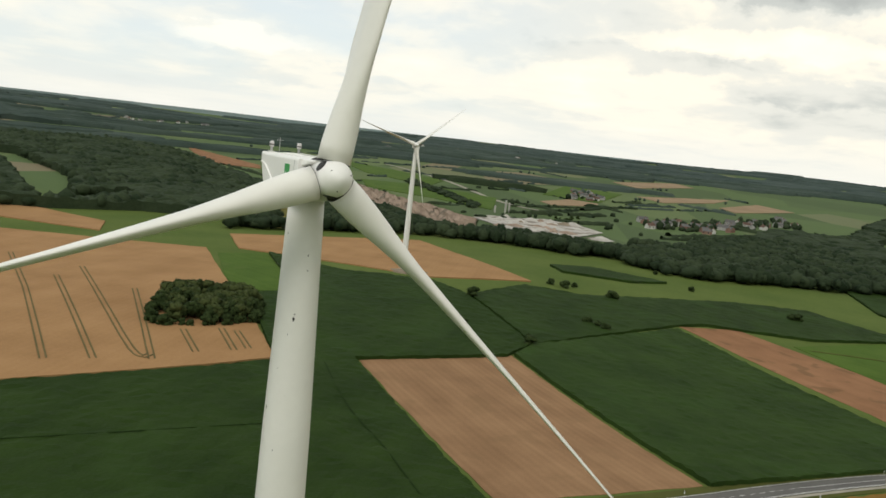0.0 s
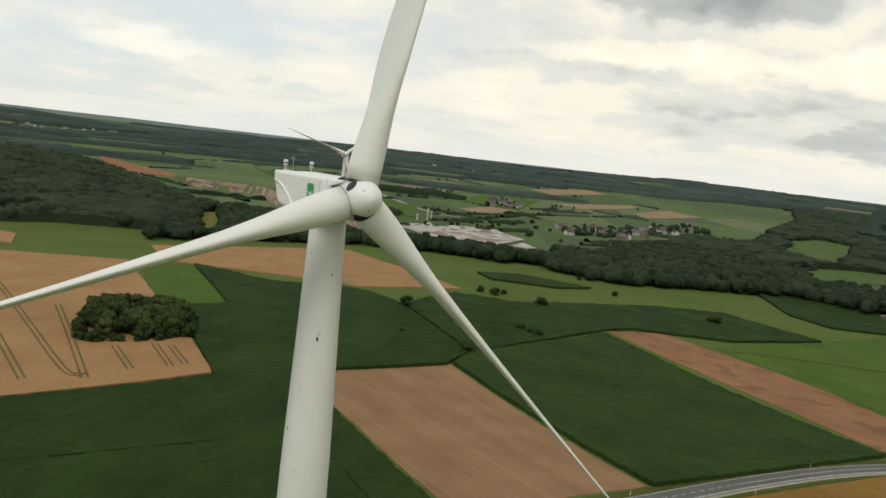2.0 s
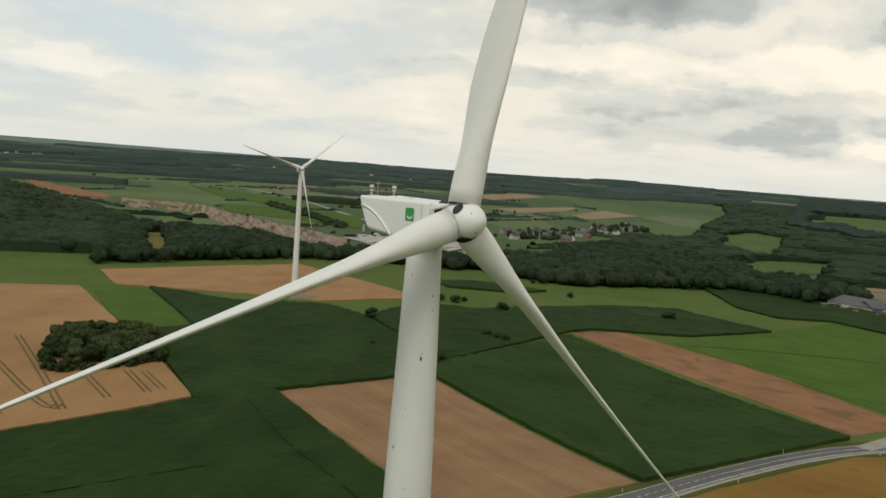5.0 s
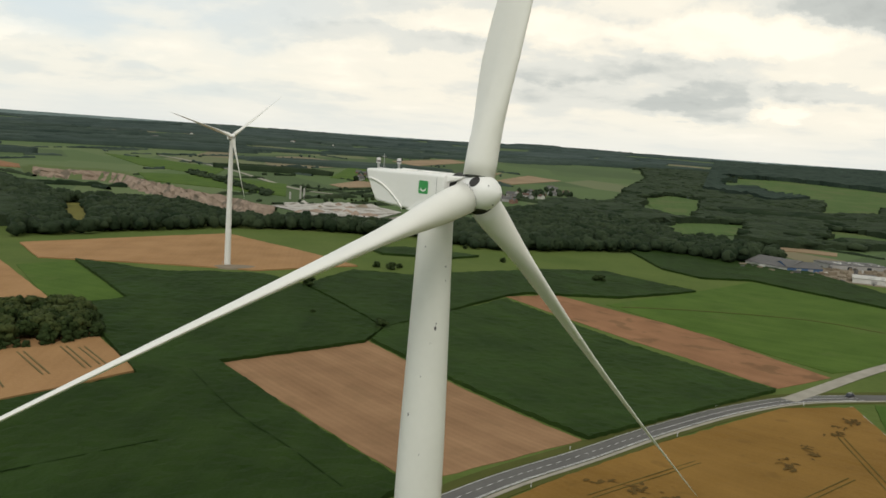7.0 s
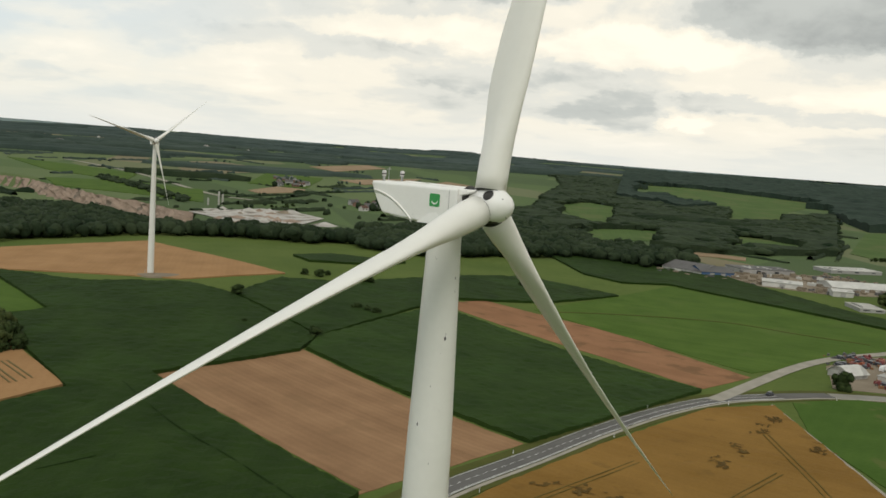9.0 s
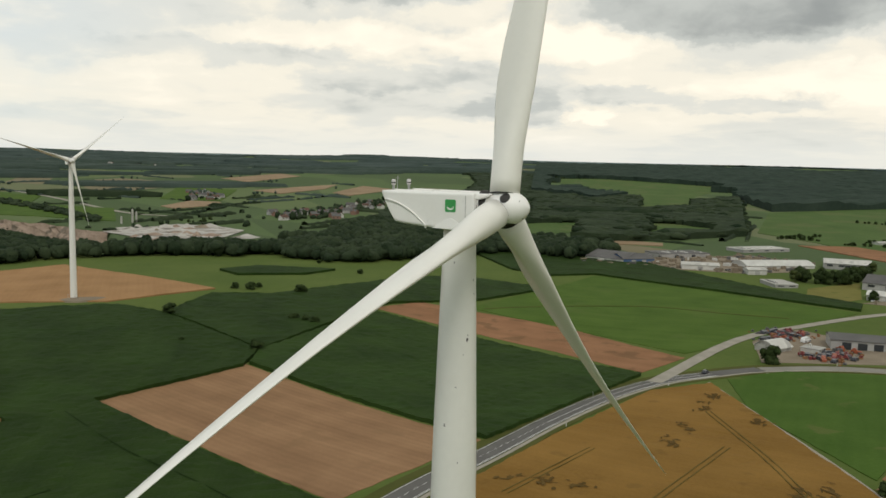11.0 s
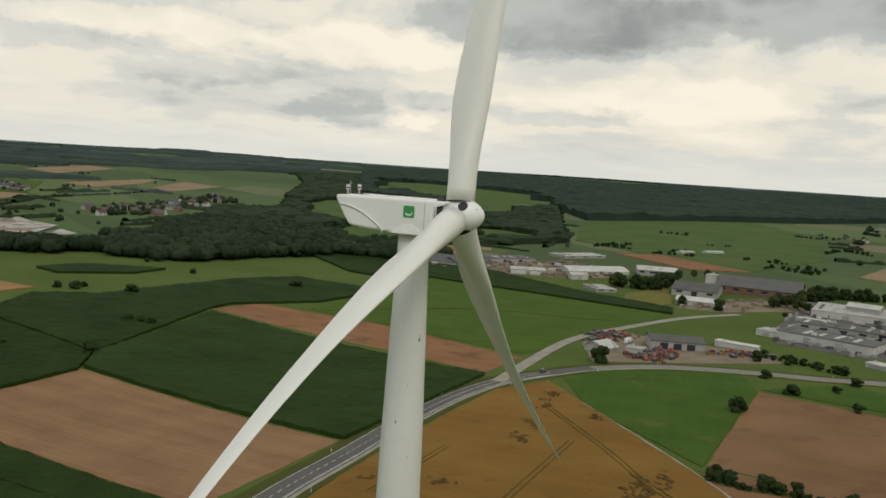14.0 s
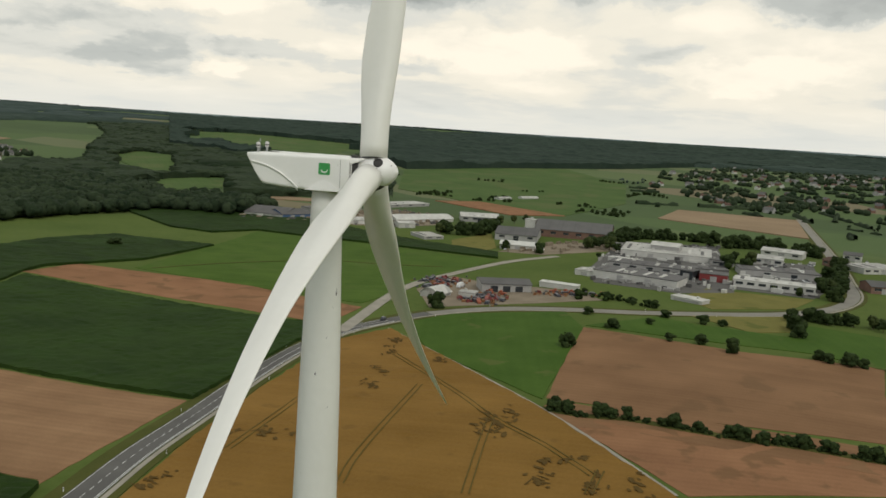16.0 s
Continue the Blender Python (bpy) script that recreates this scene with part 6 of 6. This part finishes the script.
def far_rows():
    """Distant hedgerows and woods between the parcels, garden trees of the villages and the wooded skyline."""
    rng = random.Random(99)
    solid = (FAR_WHEAT, FAR_STRIP, QUARRY_FLOOR, MEADOW, CORN_STRIP, PLOUGH, GRASS_HOOK, GREEN_F1, GREEN_F2, GREEN_F3, TAN_F1, TAN_F2, TAN_F3, TAN_F4, TAN_F5, HOLE_D1, HOLE_D2, HOLE_D3, HOLE_D4, HOLE_D5, HOLE_D6, HOLE_D7, HOLE_D8, HOLE_D9, HOLE_E1, HOLE_E2, HOLE_E3, HOLE_E4, HOLE_C, PIT, WIDE_PASTURE, VILLAGE_F) + tuple(KEEP_CLEAR)

    def open_land(x, y):
        return math.hypot(x, y) < 4800 and not any(in_polygon(x, y, q) for q in solid)

    bands = ([], [], [])

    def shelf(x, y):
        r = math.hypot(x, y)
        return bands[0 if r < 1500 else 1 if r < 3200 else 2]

    def clump(x, y, w, h):
        v, f = rng.choice(BLOBS_LOW)
        shelf(x, y).append((v * [w, w * rng.uniform(0.7, 1.2), h * 0.55] + [x, y, ground_height(x, y) + h * 0.4], f))

    def strip(x, y, d, length, wide, high, gap):
        """One hedge: a rough ridge with an uneven top and now and then a break."""
        n, vs, fs = max(3, int(length / gap)), [], []
        bend, run = rng.gauss(0, 0.006), False
        for _ in range(n):
            d += bend
            x, y = x + math.cos(d) * gap, y + math.sin(d) * gap
            if not open_land(x, y) or rng.random() < 0.06:
                run = False
                continue
            nx, ny = -math.sin(d), math.cos(d)
            h, w, z = high * rng.uniform(0.45, 1.25), wide * rng.uniform(0.7, 1.3), ground_height(x, y)
            o = len(vs)
            for s, k in ((-1, -0.1), (-0.8, 0.7), (0, 1.0), (0.8, 0.7), (1, -0.1)):
                j = rng.uniform(-0.15, 0.15) * w
                vs.append((x + nx * (s * w + j), y + ny * (s * w + j), z + h * k))
            if run:
                for q in range(4):
                    fs += [(o - 5 + q, o - 4 + q, o + 1 + q), (o - 5 + q, o + 1 + q, o + q)]
            run = True
        if fs:
            shelf(x, y).append((np.array(vs), np.array(fs)))

    def patch(x, y, a, length, depth, high):
        """One far wood: a lumpy canopy with steep sides and an uneven outline."""
        vs, fs, n = [], [], 30
        ph = [rng.uniform(0, 6.28) for _ in range(3)]
        rings = ((1.0, -0.1), (0.97, 0.85), (0.75, 1.0), (0.5, 1.0), (0.25, 1.0))
        for f, k in rings:
            for i in range(n):
                b = 2 * math.pi * i / n
                rr = f * (1 + 0.22 * math.sin(2 * b + ph[0]) + 0.14 * math.sin(3 * b + ph[1]) + 0.08 * math.sin(7 * b + ph[2])) * rng.uniform(0.96, 1.04)
                u, v = math.cos(b) * length * rr, math.sin(b) * depth * rr
                px, py = x + u * math.cos(a) + v * math.sin(a), y - u * math.sin(a) + v * math.cos(a)
                if f == 1.0 and not open_land(px, py):
                    return
                vs.append((px, py, ground_height(px, py) + high * k * rng.uniform(0.72, 1.15)))
        for j in range(len(rings) - 1):
            for i in range(n):
                p, q = j * n + i, j * n + (i + 1) % n
                fs += [(p, q, q + n), (p, q + n, p + n)]
        vs.append((x, y, ground_height(x, y) + high))
        o = (len(rings) - 1) * n
        fs += [(o + i, o + (i + 1) % n, len(vs) - 1) for i in range(n)]
        shelf(x, y).append((np.array(vs), np.array(fs)))
    for _ in range(300):
        r = 820 * (4400 / 820) ** rng.random()
        a = radians(rng.uniform(-42, 108))
        d = rng.choice((0.5, 0.5, 2.07)) + rng.gauss(0, 0.2)
        strip(r * math.sin(a), r * math.cos(a), d, rng.uniform(50, 330), rng.uniform(1.5, 3.2) * (1 + r / 4000), rng.uniform(2.2, 5.5), 5 + r / 500)
    for _ in range(150):
        r = 850 * (3600 / 850) ** rng.random()
        a = radians(rng.uniform(-42, 108))
        x, y = r * math.sin(a), r * math.cos(a)
        for _ in range(rng.randrange(1, 7)):
            px, py = x + rng.gauss(0, 18), y + rng.gauss(0, 18)
            if open_land(px, py):
                clump(px, py, rng.uniform(2.0, 4.2), rng.uniform(3, 7))
    for _ in range(620):
        r = rng.uniform(2050, 4700) if rng.random() < 0.93 else rng.uniform(1250, 2150)
        a = radians(rng.uniform(-43, 109))
        if r < 2150 and in_polygon(r * math.sin(a), r * math.cos(a), VILLAGE_B) or r < 2150 and a > 0.7:
            continue
        patch(r * math.sin(a), r * math.cos(a), a + rng.gauss(0, 0.15), rng.uniform(50, 260), rng.uniform(14, 55), rng.uniform(7, 13))
    for poly, count in ((VILLAGE_A, 420), (VILLAGE_C, 30)):
        xs, ys = [p[0] for p in poly], [p[1] for p in poly]
        for _ in range(count):
            x, y = rng.uniform(min(xs), max(xs)), rng.uniform(min(ys), max(ys))
            if in_polygon(x, y, poly):
                clump(x, y, rng.uniform(2.5, 6), rng.uniform(4, 11))
    for a in np.arange(4, 110, 0.3):
        q = radians(a + rng.uniform(-0.1, 0.1))
        clump(4700 * math.sin(q), 4700 * math.cos(q), rng.uniform(18, 40), rng.uniform(6, 10))
    # the two farther bands take the haze-tinted leaf colours
    for band, mt, lb in zip(bands, (LEAF_FAR, LEAF_HAZED, LEAF_HAZED_FAR), ("hedgerows and tree clumps between the parcels", "distant hedgerows, tree clumps and woods between parcels", "far woods below the skyline, tinted blue-green with painted haze")):
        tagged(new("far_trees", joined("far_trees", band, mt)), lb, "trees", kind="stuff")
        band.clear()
    xs, ys = [q[0] for q in VILLAGE_F], [q[1] for q in VILLAGE_F]
    for _ in range(1900):
        x, y = rng.uniform(min(xs), max(xs)), rng.uniform(min(ys), max(ys))
        if in_polygon(x, y, VILLAGE_F) and noise.noise(Vector((x / 80, y / 80, 4.0))) > 0.0:
            clump(x, y, rng.uniform(4, 9), rng.uniform(5, 10))
    xs, ys = [q[0] for q in VILLAGE_B], [q[1] for q in VILLAGE_B]
    for _ in range(900):
        x, y = rng.uniform(min(xs), max(xs)), rng.uniform(min(ys), max(ys))
        if in_polygon(x, y, VILLAGE_B) and noise.noise(Vector((x / 90, y / 90, 1.0))) > -0.3:
            for _ in range(rng.randrange(3, 7)):
                px, py = x + rng.gauss(0, 14), y + rng.gauss(0, 14)
                if not any(in_polygon(px, py, q) for q in solid):
                    clump(px, py, rng.uniform(3, 6.5), rng.uniform(5, 11))
    tagged(new("village_trees", joined("village_trees", bands[0] + bands[1] + bands[2], LEAF_FAR)), "dark garden trees and hedges among village houses", "trees", kind="stuff")


far_rows()


def far_hills():
    """A pale line of hills closing the land beyond the north-western skyline; haze is in their colour."""
    verts, faces = [], []
    for i, a in enumerate(np.arange(-60, 125, 0.5)):
        q = radians(float(a))
        rise = 83.0 + 3.0 * noise.noise(Vector((a / 9, 0, 2.0))) + 1.0 * noise.noise(Vector((a / 2, 0, 7.0))) + 9.0 * max(0.0, min(1.0, (6 - a) / 22))
        for r, z in ((4855, 30.0), (4870, rise), (4900, rise), (4910, 30.0)):
            verts.append((r * math.sin(q), r * math.cos(q), z))
        if i:
            o = i * 4
            faces += [(o - 4 + k, o - 3 + k, o + 1 + k, o + k) for k in range(3)]
    tagged(mesh_object("backdrop", verts, faces, HAZED_HILL), "pale hills on the horizon with haze painted into their colour", "hills", kind="structure")


far_hills()
